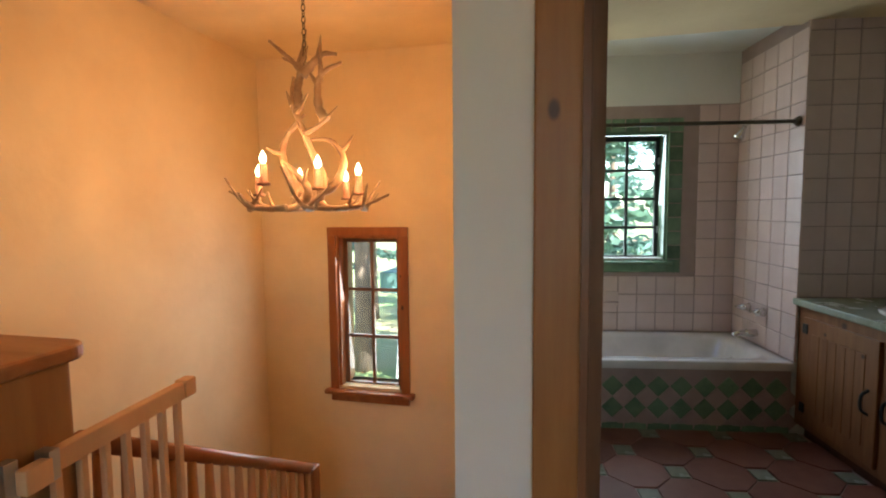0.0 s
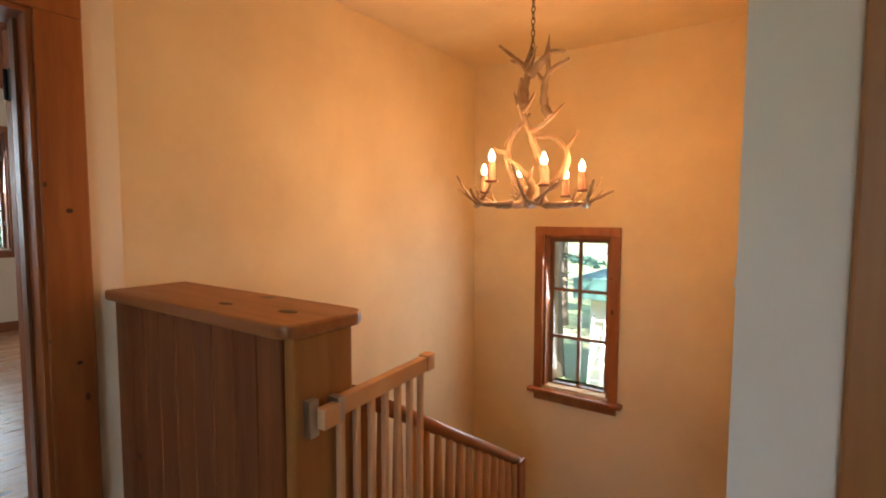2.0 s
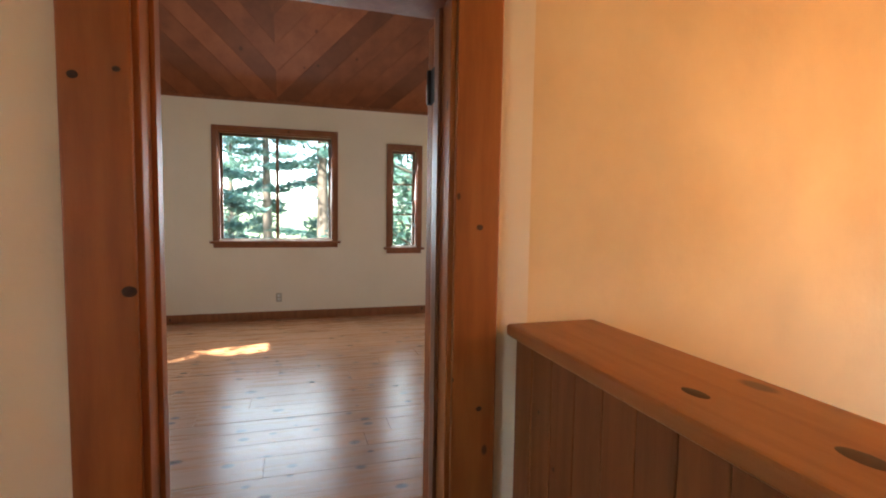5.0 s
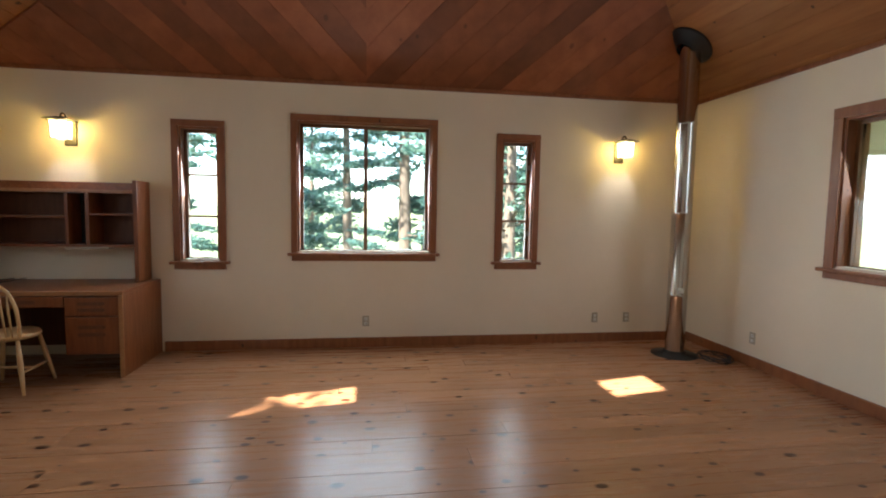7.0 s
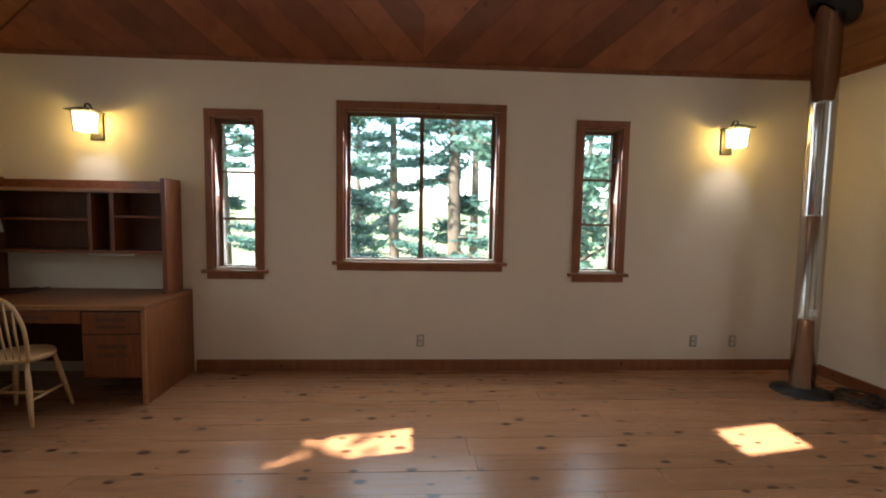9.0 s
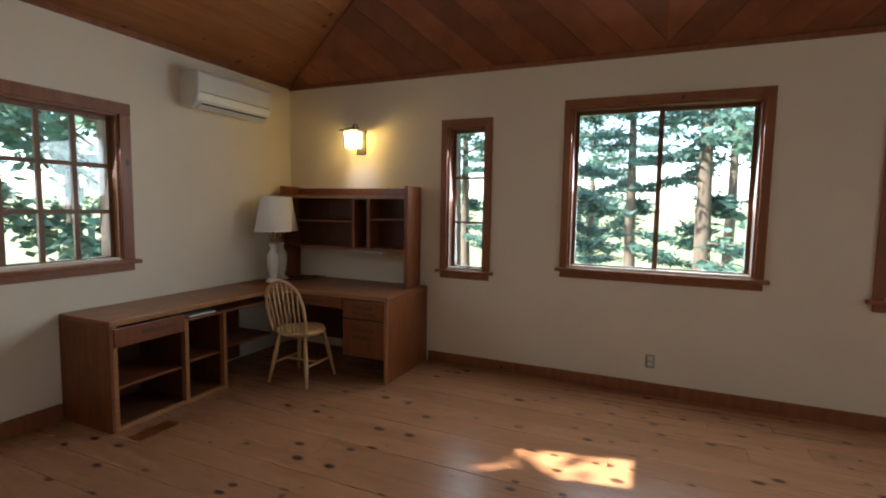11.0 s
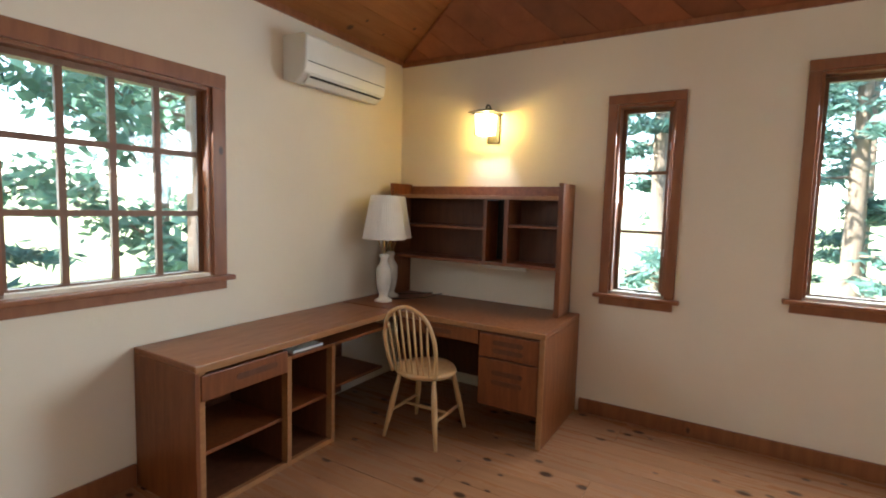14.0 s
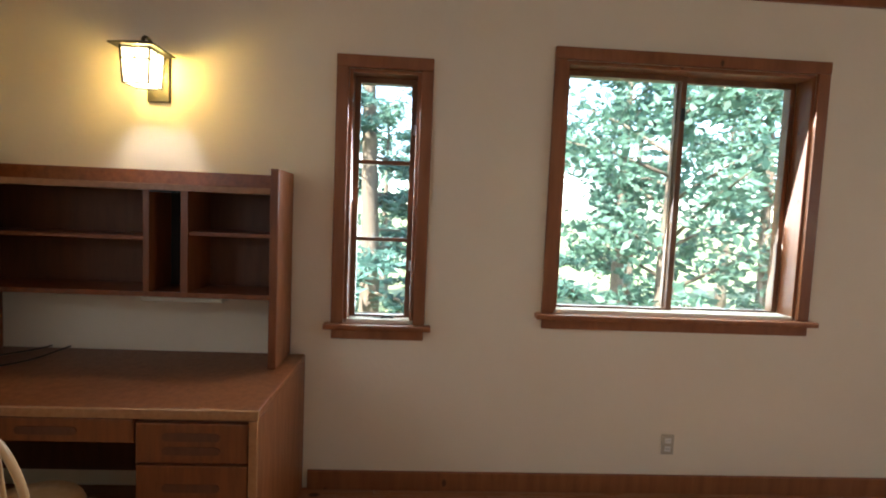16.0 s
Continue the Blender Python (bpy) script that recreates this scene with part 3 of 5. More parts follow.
# ---- hall and stairwell shell ----
YB = 1.32     # face of the bathroom wall
XS = 0.57     # stairwell's east face
XR = -0.40    # handrail side of the flight
structure("floor_hall", box_bm(XH, 2.6, -2.2, 1.37, -0.25, -0.002, 0), FLOOR_PINE, "pine boarded landing floor", "floor")
# unseen opening, added so daylight reaches the landing and the white wall end
FILL_WIN = (0.3, 1.7, 0.9, 2.2)
structure("wall_hall_south", wall_boxes(bmesh.new(), "y", -2.3, -2.2, XH, 2.7, -0.2, 2.6, [FILL_WIN]), PLASTER_WHITE, "off-white plain wall", "wall")
structure("wall_hall_east", wall_boxes(bmesh.new(), "x", 2.6, 2.7, -2.2, YB, -0.2, 2.6), PLASTER_WHITE, "off-white plain wall", "wall")
BDOOR = (0.803, 1.54, 0.0, 2.04)
structure("wall_bath_front", wall_boxes(bmesh.new(), "y", YB, YB + 0.13, XS, 3.6, -0.2, 2.6, [BDOOR]), PLASTER_WHITE, "white painted wall end beside the bathroom door", "wall")
structure("wall_stair_east", wall_boxes(bmesh.new(), "x", XS, XS + 0.14, YB + 0.13, YST, -3.0, 2.6), PLASTER_HALL, "warm plastered stairwell wall", "wall")
SWIN = (-0.745, -0.275, 0.145, 1.225)
structure("wall_stair_north", wall_boxes(bmesh.new(), "y", YST, YST + 0.2, XWELL - 0.065, XS + 0.14, -3.0, 2.6, [SWIN]), PLASTER_HALL, "warm plastered stairwell wall with a tall window", "wall")
structure("ceiling_hall", box_bm(XE + 0.085, 2.7, -2.3, YST + 0.2, 2.47, 2.6, 0), PLASTER_HALL, "warm plastered ceiling", "ceiling")
structure("floor_stair", box_bm(XWELL, XS, 1.2, YST, -2.95, -2.85, 0), FLOOR_PINE, "pine floor at the foot of the stairs", "floor")
structure("wall_under_landing", box_bm(XWELL, XS, 1.25, 1.365, -2.9, -0.26, 0), PLASTER_HALL, "warm plastered wall below the landing", "wall")
window_unit("window_5", "tall six-pane window in reddish wood casing", Matrix.Translation((SWIN[0], YST, SWIN[2])), SWIN[1] - SWIN[0], SWIN[3] - SWIN[2], 2, 3, "grid", casing=CASING, cw=0.06, recess=0.07)

window_unit("window_7", "unseen hall window added to brighten the landing and white wall end", Matrix.Translation((FILL_WIN[1], -2.2, FILL_WIN[2])) @ Matrix.Rotation(radians(180), 4, "Z"), 1.4, 1.3, 2, 1, "grid")
# lamp in the added window, brightens the landing
window_light("window_daylight", (1.0, -2.285, 1.55), (0.8, 2, 1.2), 1.35, 1.25, HALL_FILL_W)

# stairs
st = thing("staircase", "pine staircase going down from the landing to a turn", "stairs", "", "structure")
for i in range(6):
    y0, z = 1.39 + 0.25 * i, -0.165 * (i + 1)
    part("tread", box_bm(XR, XS, y0 - 0.02, y0 + 0.25, z - 0.035, z, 0.008), FLOOR_PINE, st)
    part("riser", box_bm(XR, XS, y0, y0 + 0.018, z, z + 0.13, 0), HALL_PINE, st)
zl = -0.165 * 7
part("landing", box_bm(XWELL, XS, 2.89, YST, zl - 0.1, zl, 0.005), FLOOR_PINE, st)
for i in range(5):
    y1, z = 2.89 - 0.25 * i, zl - 0.165 * (i + 1)
    part("tread", box_bm(XWELL, XR - 0.12, y1 - 0.25, y1 + 0.02, z - 0.035, z, 0.008), FLOOR_PINE, st)
# string of the upper flight
bm = bmesh.new()
q = [(1.38, -0.05), (2.89, -1.04), (2.89, -1.34), (1.38, -0.35)]
a = [bm.verts.new((XR - 0.09, *p)) for p in q]
b = [bm.verts.new((XR - 0.025, *p)) for p in q]
bm.faces.new(a); bm.faces.new(b[::-1])
for i in range(4):
    j = (i + 1) % 4
    bm.faces.new((a[i], b[i], b[j], a[j]))
part("string", bm, HALL_PINE, st)

bal = thing("balustrade", "varnished handrail on pine balusters beside the descending stairs", "railing")
ra, rb = Vector((-0.40, 1.37, 0.83)), Vector((-0.50, 2.70, 0.03))
part("handrail", tube(bmesh.new(), [ra, ra.lerp(rb, 0.5), rb], [0.026] * 3, 12), RAIL_WOOD, bal)
for i in range(15):
    p = ra.lerp(rb, (i + 0.6) / 15)
    zb = -0.08 - 0.655 * (p.y - 1.38)
    part("baluster", tube(bmesh.new(), [(p.x, p.y, zb), (p.x, p.y, zb + 0.2), (p.x, p.y, p.z - 0.25), (p.x, p.y, p.z - 0.02)], [0.016, 0.02, 0.02, 0.014], 10), BALUSTER_WOOD, bal)
part("newel", box_bm(-0.535, -0.465, 2.665, 2.735, -1.15, 0.045, 0.006), RAIL_WOOD, bal)

# half wall with cap
hw = thing("half_wall", "boarded pine half wall with a thick rounded wooden cap", "half wall", "", "structure")
part("core", box_bm(XH, -0.375, 1.125, 1.29, -0.2, 1.057, 0), HALL_PINE, hw)
part("end_post", box_bm(-0.375, -0.335, 1.112, 1.31, -0.2, 1.057, 0.008), HALL_PINE, hw, "honey pine end board with screw holes")
for i in range(9):
    x = XH + i * 0.1044
    part("board", box_bm(x + 0.0015, x + 0.103, 1.106, 1.125, 0, 1.057, 0.004), WAINSCOT, hw)
bm = bmesh.new()
x0, x1, y0, y1, r = XH + 0.002, -0.315, 1.075, 1.36, 0.06
out = [(x0, y0)] + [(x1 - r + r * math.sin(radians(a)), y0 + r - r * math.cos(radians(a))) for a in range(0, 91, 15)] + [(x1 - r + r * math.cos(radians(a)), y1 - r + r * math.sin(radians(a))) for a in range(0, 91, 15)] + [(x0, y1)]
f = bm.faces.new([bm.verts.new((*p, 1.057)) for p in out])
g = bmesh.ops.extrude_face_region(bm, geom=[f])
bmesh.ops.translate(bm, verts=[v for v in g["geom"] if isinstance(v, bmesh.types.BMVert)], vec=(0, 0, 0.038))
bmesh.ops.bevel(bm, geom=[e for e in bm.edges if abs(e.verts[0].co.z - e.verts[1].co.z) < 1e-4], offset=0.013, segments=3, affect="EDGES", profile=0.6)
part("cap", bm, CAP_WOOD, hw, "worn pine cap with a dark knot")

knot(hw, -0.47, 1.20, 1.0952, 0.036, 0.02, "z")
knot(hw, -0.72, 1.17, 1.0952, 0.03, 0.016, "z")

# baby gate hinged on the half wall's end
gt = thing("safety_gate", "pale wooden slatted safety gate swung open over the stairs", "gate")
part("top_rail", box_bm(-0.015, 0.015, 0.06, 0.50, 0.83, 0.88, 0.004), GATE_WOOD, gt)
part("bottom_rail", box_bm(-0.015, 0.015, 0.06, 0.50, 0.12, 0.17, 0.004), GATE_WOOD, gt)
for i in range(7):
    y = 0.085 + i * 0.066
    part("slat", box_bm(-0.009, 0.009, y - 0.009, y + 0.009, 0.17, 0.83, 0.003), GATE_WOOD, gt)
part("latch", box_bm(-0.02, 0.018, 0.502, 0.55, 0.83, 0.885, 0.004), GATE_WOOD, gt)
part("bracket", box_bm(-0.003, 0.025, 0.0, 0.06, 0.82, 0.875, 0.004), GATE_WOOD, gt)
part("bracket", box_bm(-0.03, -0.003, -0.02, 0.01, 0.80, 0.895, 0.002), STEEL, gt, "zinc wall bracket")
part("bracket", box_bm(-0.017, 0.021, 0.055, 0.08, 0.82, 0.887, 0.002), STEEL, gt, "zinc corner bracket")
gt.matrix_world = Matrix.Translation((-0.309, 1.16, 0.0)) @ Matrix.Rotation(radians(5), 4, "Z")

# bathroom doorway
d2 = thing("door_2", "honey pine bathroom doorway with its door swung open", "door", "", "structure")
part("casing", box_bm(BDOOR[0] - 0.085, BDOOR[0] - 0.004, YB - 0.03, YB, 0, 2.04, 0.005), HALL_PINE, d2)
part("casing", box_bm(BDOOR[1] + 0.01, BDOOR[1] + 0.125, YB - 0.03, YB, 0, 2.04, 0.005), HALL_PINE, d2)
part("casing", box_bm(BDOOR[0] - 0.095, BDOOR[1] + 0.125, YB - 0.032, YB, 2.04, 2.16, 0.005), HALL_PINE, d2)
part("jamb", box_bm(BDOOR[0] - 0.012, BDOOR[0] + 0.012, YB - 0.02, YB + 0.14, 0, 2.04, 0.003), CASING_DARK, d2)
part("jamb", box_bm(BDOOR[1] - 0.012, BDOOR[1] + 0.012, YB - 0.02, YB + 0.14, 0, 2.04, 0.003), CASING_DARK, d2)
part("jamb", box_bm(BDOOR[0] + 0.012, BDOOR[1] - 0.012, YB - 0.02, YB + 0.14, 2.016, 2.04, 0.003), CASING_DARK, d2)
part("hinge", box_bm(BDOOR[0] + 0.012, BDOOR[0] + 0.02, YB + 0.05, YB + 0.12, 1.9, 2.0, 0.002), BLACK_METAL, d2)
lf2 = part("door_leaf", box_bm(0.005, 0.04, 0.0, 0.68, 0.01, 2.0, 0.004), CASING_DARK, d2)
lf2.matrix_local = Matrix.Translation((BDOOR[0] + 0.012, YB + 0.145, 0)) @ Matrix.Rotation(radians(11), 4, "Z")
bm = bmesh.new()
tube(bm, [(0.04, 0.62, 0.93), (0.085, 0.62, 0.93)], 0.011, 10)
tube(bm, smooth_path([(0.085, 0.63, 0.93), (0.088, 0.56, 0.935), (0.085, 0.52, 0.915)]), 0.010, 10)
box(bm, 0.04, 0.046, 0.60, 0.64, 0.85, 1.0, 0.002)
part("door_handle", bm, BRASS, lf2, "brass lever handle")

# light switch on the stairwell's east face
sw = thing("light_switch", "beige light switch on the warm stairwell wall", "switch")
part("plate", box_bm(XS - 0.006, XS, 1.48, 1.54, 1.17, 1.28, 0.002), BEIGE_PLASTIC, sw)
part("toggle", box_bm(XS - 0.016, XS - 0.006, 1.505, 1.515, 1.215, 1.235, 0.002), WHITE_PLASTIC, sw)

# ---- lamps and window light ----
BULBS = [(-1.02 + 0.30 * math.cos(radians(a)), 2.72 + 0.30 * math.sin(radians(a)), 1.66 + dz) for a, dz in ((8, 0.0), (68, -0.02), (128, 0.0), (188, 0.0), (248, 0.05), (308, 0.02))]
CHAND = Matrix.Translation((-0.33, 2.45, 1.407)) @ Matrix.Scale(0.77, 4) @ Matrix.Translation((1.02, -2.72, -1.47))
for p in BULBS:
    point_lamp("chandelier_bulb_light", CHAND @ Vector((p[0], p[1], p[2] + 0.045)), CHANDELIER_W, (1.0, 0.47, 0.17), 0.012)
SCONCES = [(-6.74, -2.565, 2.20), (-6.74, 3.143, 2.21)]
for p in SCONCES:
    point_lamp("sconce_bulb_light", (p[0] + 0.16, p[1], p[2] + 0.03), SCONCE_W, (1.0, 0.97, 0.90), 0.02)
for y0, y1, z0, z1 in (WIN_N, WIN_W, WIN_N2):
    window_light("window_daylight", (XW - 0.085, (y0 + y1) / 2, (z0 + z1) / 2), (0, (y0 + y1) / 2, (z0 + z1) / 2 - 1.5), y1 - y0, z1 - z0, DAY_W * (y1 - y0) * (z1 - z0))
window_light("window_daylight", ((WIN_S[0] + WIN_S[1]) / 2, YS - 0.085, 1.65), (-4.33, 0, 0.4), 1.0, 1.09, DAY_W * 0.4)
window_light("window_daylight", (-4.2, YN + 0.085, 1.7), (-4.2, 0, 0.4), 1.4, 1.2, DAY_W * 0.5)
window_light("window_daylight", ((SWIN[0] + SWIN[1]) / 2, YST + 0.085, 0.7), (-0.5, 0, -0.3), 0.47, 1.03, DAY_W * 0.35)
# the bathroom stands at a slight angle to the stairwell
BATH = Matrix.Translation((0.754, 0.429, 0.0)) @ Matrix.Rotation(radians(8), 4, "Z") @ Matrix.Diagonal((0.943, 1.006, 0.943, 1))
window_light("window_daylight", BATH @ Vector((1.18, 3.905, 1.58)), BATH @ Vector((1.18, 0, 0.8)), 0.52, 0.94, BATH_W)

# ---- study things ----
# sconces
sc = thing("wall_sconce", "bronze lantern wall sconce with lit amber glass", "wall lamp", "study sconces")
part("back_plate", box_bm(0.0, 0.02, -0.055, 0.055, -0.13, 0.1, 0.004), BRONZE, sc)
part("arm", tube(bmesh.new(), smooth_path([(0.02, 0, 0.03), (0.05, 0, 0.10), (0.10, 0, 0.155), (0.15, 0, 0.15), (0.16, 0, 0.11)]), 0.009, 8), BRONZE, sc)
bm = bmesh.new()
ro = [(0.105, 0.085), (0.105, 0.092), (0.03, 0.122), (0.012, 0.125)]
rings = []
for r, z in ro:
    rings.append([bm.verts.new((0.16 + sx * r, sy * r, z)) for sx, sy in ((-1, -1), (1, -1), (1, 1), (-1, 1))])
for r1, r2 in zip(rings, rings[1:]):
    for k in range(4):
        bm.faces.new((r1[k], r1[(k + 1) % 4], r2[(k + 1) % 4], r2[k]))
bm.faces.new(rings[0][::-1]); bm.faces.new(rings[-1])
part("roof", bm, BRONZE, sc)
lan = bmesh.new()
w0, w1 = 0.068, 0.060
for sx, sy in ((-1, -1), (1, -1), (1, 1), (-1, 1)):
    tube(lan, [(0.16 + sx * w0, sy * w0, 0.085), (0.16 + sx * w1, sy * w1, -0.085)], 0.0055, 6)
for z, w in ((0.08, 0.068), (0.03, 0.066), (-0.083, 0.061)):
    for k in range(4):
        c = [(-1, -1), (1, -1), (1, 1), (-1, 1)]
        p, q = c[k], c[(k + 1) % 4]
        tube(lan, [(0.16 + p[0] * w, p[1] * w, z), (0.16 + q[0] * w, q[1] * w, z)], 0.0045, 6)
for sx, sy in ((0, -1), (1, 0), (0, 1)):
    tube(lan, [(0.16 + sx * w0, sy * w0, 0.085), (0.16 + sx * w0, sy * w0, 0.03)], 0.004, 6)
lantern = part("lantern_frame", lan, BRONZE, sc)
for sx, sy in ((1, 0), (-1, 0), (0, 1), (0, -1)):
    g = bmesh.new()
    ax = (sy, sx)
    v = []
    for s, z, w in ((-1, 0.085, w0), (1, 0.085, w0), (1, -0.083, w1), (-1, -0.083, w1)):
        v.append(g.verts.new((0.16 + sx * w * 0.97 + abs(sy) * s * w * 0.97, sy * w * 0.97 + abs(sx) * s * w * 0.97, z)))
    g.faces.new(v)
    bmesh.ops.solidify(g, geom=g.faces, thickness=0.003)
    gp = part("glass_pane", g, GLOW_GLASS, lantern)
sc.matrix_world = Matrix.Translation(SCONCES[0])
copy_thing(sc, Matrix.Translation(SCONCES[1]))

# outlets
ol = thing("wall_outlet", "beige duplex power outlet above the baseboard", "outlet", "study outlets")
part("plate", box_bm(0.0, 0.007, -0.036, 0.036, -0.058, 0.058, 0.003), BEIGE_PLASTIC, ol)
for dz in (-0.024, 0.024):
    s = part("socket", box_bm(0.007, 0.009, -0.017, 0.017, dz - 0.015, dz + 0.015, 0.001), WHITE_PLASTIC, ol)
    part("slot", box_bm(0.009, 0.0095, -0.008, -0.005, dz - 0.006, dz + 0.006, 0), DARK_SLOT, s)
    part("slot", box_bm(0.009, 0.0095, 0.005, 0.008, dz - 0.006, dz + 0.006, 0), DARK_SLOT, s)
ol.matrix_world = Matrix.Translation((XW, 0.285, 0.285))
copy_thing(ol, Matrix.Translation((XW, 2.935, 0.285)))
copy_thing(ol, Matrix.Translation((XW, 3.33, 0.285)))
copy_thing(ol, Matrix.Translation((-5.70, YN, 0.285)) @ Matrix.Rotation(radians(-90), 4, "Z"))

# stove pipe
PX, PY = -6.16, 3.58
sp = thing("stove_pipe", "shiny steel stove pipe between floor and ceiling", "stove pipe")
ptop = zn(PX, PY)
part("pipe", lathe(bmesh.new(), [(0.098, 0.01), (0.098, 0.62), (0.103, 0.63), (0.103, 0.66), (0.098, 0.67), (0.098, 1.50), (0.103, 1.51), (0.103, 1.53), (0.098, 1.54), (0.098, 2.42), (0.104, 2.43), (0.104, 2.46), (0.098, 2.47), (0.098, ptop + 0.1)], PX, PY, 28), CHROME, sp)
part("floor_flange", lathe(bmesh.new(), [(0.098, 0.05), (0.11, 0.045), (0.115, 0.02), (0.23, 0.012), (0.235, 0.0)], PX, PY, 32), BLACK_METAL, sp, "black floor flange")
fl = lathe(bmesh.new(), [(0.1, -0.10), (0.12, -0.05), (0.23, -0.03), (0.235, -0.02), (0.235, 0.0)], 0, 0, 32)
flo = part("ceiling_flange", fl, BLACK_METAL, sp, "black ceiling flange")
flo.matrix_local = Matrix.Translation((PX, PY, ptop - 0.005)) @ Matrix.Rotation(math.atan(PN), 4, Vector((-1, 0, 0)))
part("damper_label", box_bm(PX + 0.094, PX + 0.105, PY - 0.06, PY + 0.0, 0.68, 0.73, 0.001), PAPER, sp)
cd = bmesh.new()
pp = []
for i in range(44):
    a = i * 0.62
    pp.append((-5.90 + 0.16 * math.cos(a) * (1 + 0.2 * math.sin(i * 1.7)), 3.86 + 0.13 * math.sin(a) + 0.02 * math.sin(i), 0.012 + 0.05 * abs(math.sin(i * 0.55))))
tube(cd, smooth_path(pp, 3), 0.006, 6)
tagged(part("cable", cd, CORD), "loose coil of black cable on the floor", "cable")

# heat pump unit
ac = thing("air_conditioner", "white wall-mounted air conditioner under the ceiling", "air conditioner")
bm = bmesh.new()
prof = [(YS, 2.37), (YS + 0.13, 2.345), (YS + 0.21, 2.40), (YS + 0.225, 2.47), (YS + 0.225, 2.63), (YS + 0.20, 2.655), (YS, 2.66)]
a = [bm.verts.new((-6.20, *p)) for p in prof]
b = [bm.verts.new((-5.36, *p)) for p in prof]
bm.faces.new(a); bm.faces.new(b[::-1])
for i in range(len(prof)):
    j = (i + 1) % len(prof)
    bm.faces.new((a[i], b[i], b[j], a[j]))
bmesh.ops.bevel(bm, geom=bm.edges[:], offset=0.006, segments=2, affect="EDGES")
part("body", bm, WHITE_PLASTIC, ac)
v = part("vent", box_bm(-6.15, -5.42, YS + 0.14, YS + 0.215, 2.375, 2.383, 0.001), DARK_SLOT, ac)
v.matrix_local = Matrix.Identity(4)
fp = part("flap", box_bm(-6.15, -5.41, -0.004, 0.004, 0.0, 0.075, 0.002), WHITE_PLASTIC, ac)
fp.matrix_local = Matrix.Translation((0, YS + 0.150, 2.343)) @ Matrix.Rotation(radians(-48), 4, "X")
part("seam", box_bm(-6.18, -5.38, YS + 0.2245, YS + 0.2262, 2.468, 2.473, 0), DARK_SLOT, ac)

# desk, return part along the south wall
dk = thing("desk_return", "oak desk return with drawer and open shelves", "desk")
part("desktop", box_bm(-5.945, -4.365, YS + 0.005, -2.950, 0.725, 0.76, 0.008), OAK, dk)
part("front_edge", box_bm(-5.945, -4.360, -2.950, -2.935, 0.722, 0.762, 0.006), OAK_EDGE, dk)
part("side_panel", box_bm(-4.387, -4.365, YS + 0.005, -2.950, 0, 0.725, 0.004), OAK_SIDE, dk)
part("back_panel", box_bm(-5.945, -4.388, YS + 0.008, YS + 0.02, 0.02, 0.725, 0), OAK_SHADED, dk)
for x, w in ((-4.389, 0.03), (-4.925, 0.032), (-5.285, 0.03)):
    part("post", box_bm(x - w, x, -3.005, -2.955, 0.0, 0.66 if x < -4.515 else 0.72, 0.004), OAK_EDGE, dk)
part("divider", box_bm(-4.955, -4.928, YS + 0.02, -3.005, 0.02, 0.64, 0.002), OAK_SHADED, dk)
part("divider", box_bm(-5.315, -5.288, YS + 0.02, -3.005, 0.02, 0.64, 0.002), OAK_SHADED, dk)
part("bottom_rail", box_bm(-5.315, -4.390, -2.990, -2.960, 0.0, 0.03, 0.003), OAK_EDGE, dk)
part("base_board", box_bm(-5.285, -4.390, YS + 0.02, -2.990, 0.015, 0.03, 0), OAK_SHADED, dk)
part("shelf", box_bm(-4.927, -4.390, YS + 0.02, -2.995, 0.275, 0.295, 0.003), OAK_SIDE, dk)
part("shelf", box_bm(-5.287, -4.957, YS + 0.02, -2.995, 0.30, 0.32, 0.003), OAK_SIDE, dk)
part("keyboard_tray", box_bm(-5.895, -4.960, -3.265, -2.955, 0.64, 0.66, 0.004), OAK_SIDE, dk)
dr = part("drawer_front", box_bm(-4.920, -4.395, -2.967, -2.945, 0.575, 0.705, 0.006), OAK_SIDE, dk)


def grip(parent, x0, x1, y, z, axis="x"):
    """A routed finger pull with rounded ends; dark colour stands in for its shaded hollow."""
    h = 0.016
    pts = []
    for a in range(-90, 91, 30):
        pts.append((x1 - h + h * math.cos(radians(a)), z + h * math.sin(radians(a))))
    for a in range(90, 271, 30):
        pts.append((x0 + h + h * math.cos(radians(a)), z + h * math.sin(radians(a))))
    g = bmesh.new()
    f = g.faces.new([g.verts.new((p[0], y, p[1]) if axis == "x" else (y, p[0], p[1])) for p in pts])
    e = bmesh.ops.extrude_face_region(g, geom=[f])
    vs = [q for q in e["geom"] if isinstance(q, bmesh.types.BMVert)]
    bmesh.ops.translate(g, verts=vs, vec=(0, 0.003, 0) if axis == "x" else (0.003, 0, 0))
    return part("finger_pull", g, OAK_SHADED, parent)


grip(dr, -4.845, -4.585, -2.945, 0.645)
part("pad", box_bm(-5.225, -4.985, -3.065, -2.975, 0.661, 0.675, 0.002), PAPER, dk)
part("shelf", box_bm(-5.935, -5.317, YS + 0.02, -3.055, 0.30, 0.32, 0.003), OAK_SIDE, dk)

# main desk along the west wall
dm = thing("desk", "oak desk with drawers along the wall", "desk")
part("desktop", box_bm(XW + 0.005, -5.960, YS + 0.005, -1.785, 0.725, 0.76, 0.008), OAK_SIDE, dm)
part("front_edge", box_bm(-5.960, -5.945, YS + 0.45, -1.782, 0.722, 0.762, 0.006), OAK_EDGE, dm)
part("side_panel", box_bm(XW + 0.005, -5.955, -1.810, -1.786, 0, 0.725, 0.004), OAK_SIDE, dm)
part("post", box_bm(-5.970, -5.945, -1.820, -1.786, 0, 0.722, 0.004), OAK_EDGE, dm)
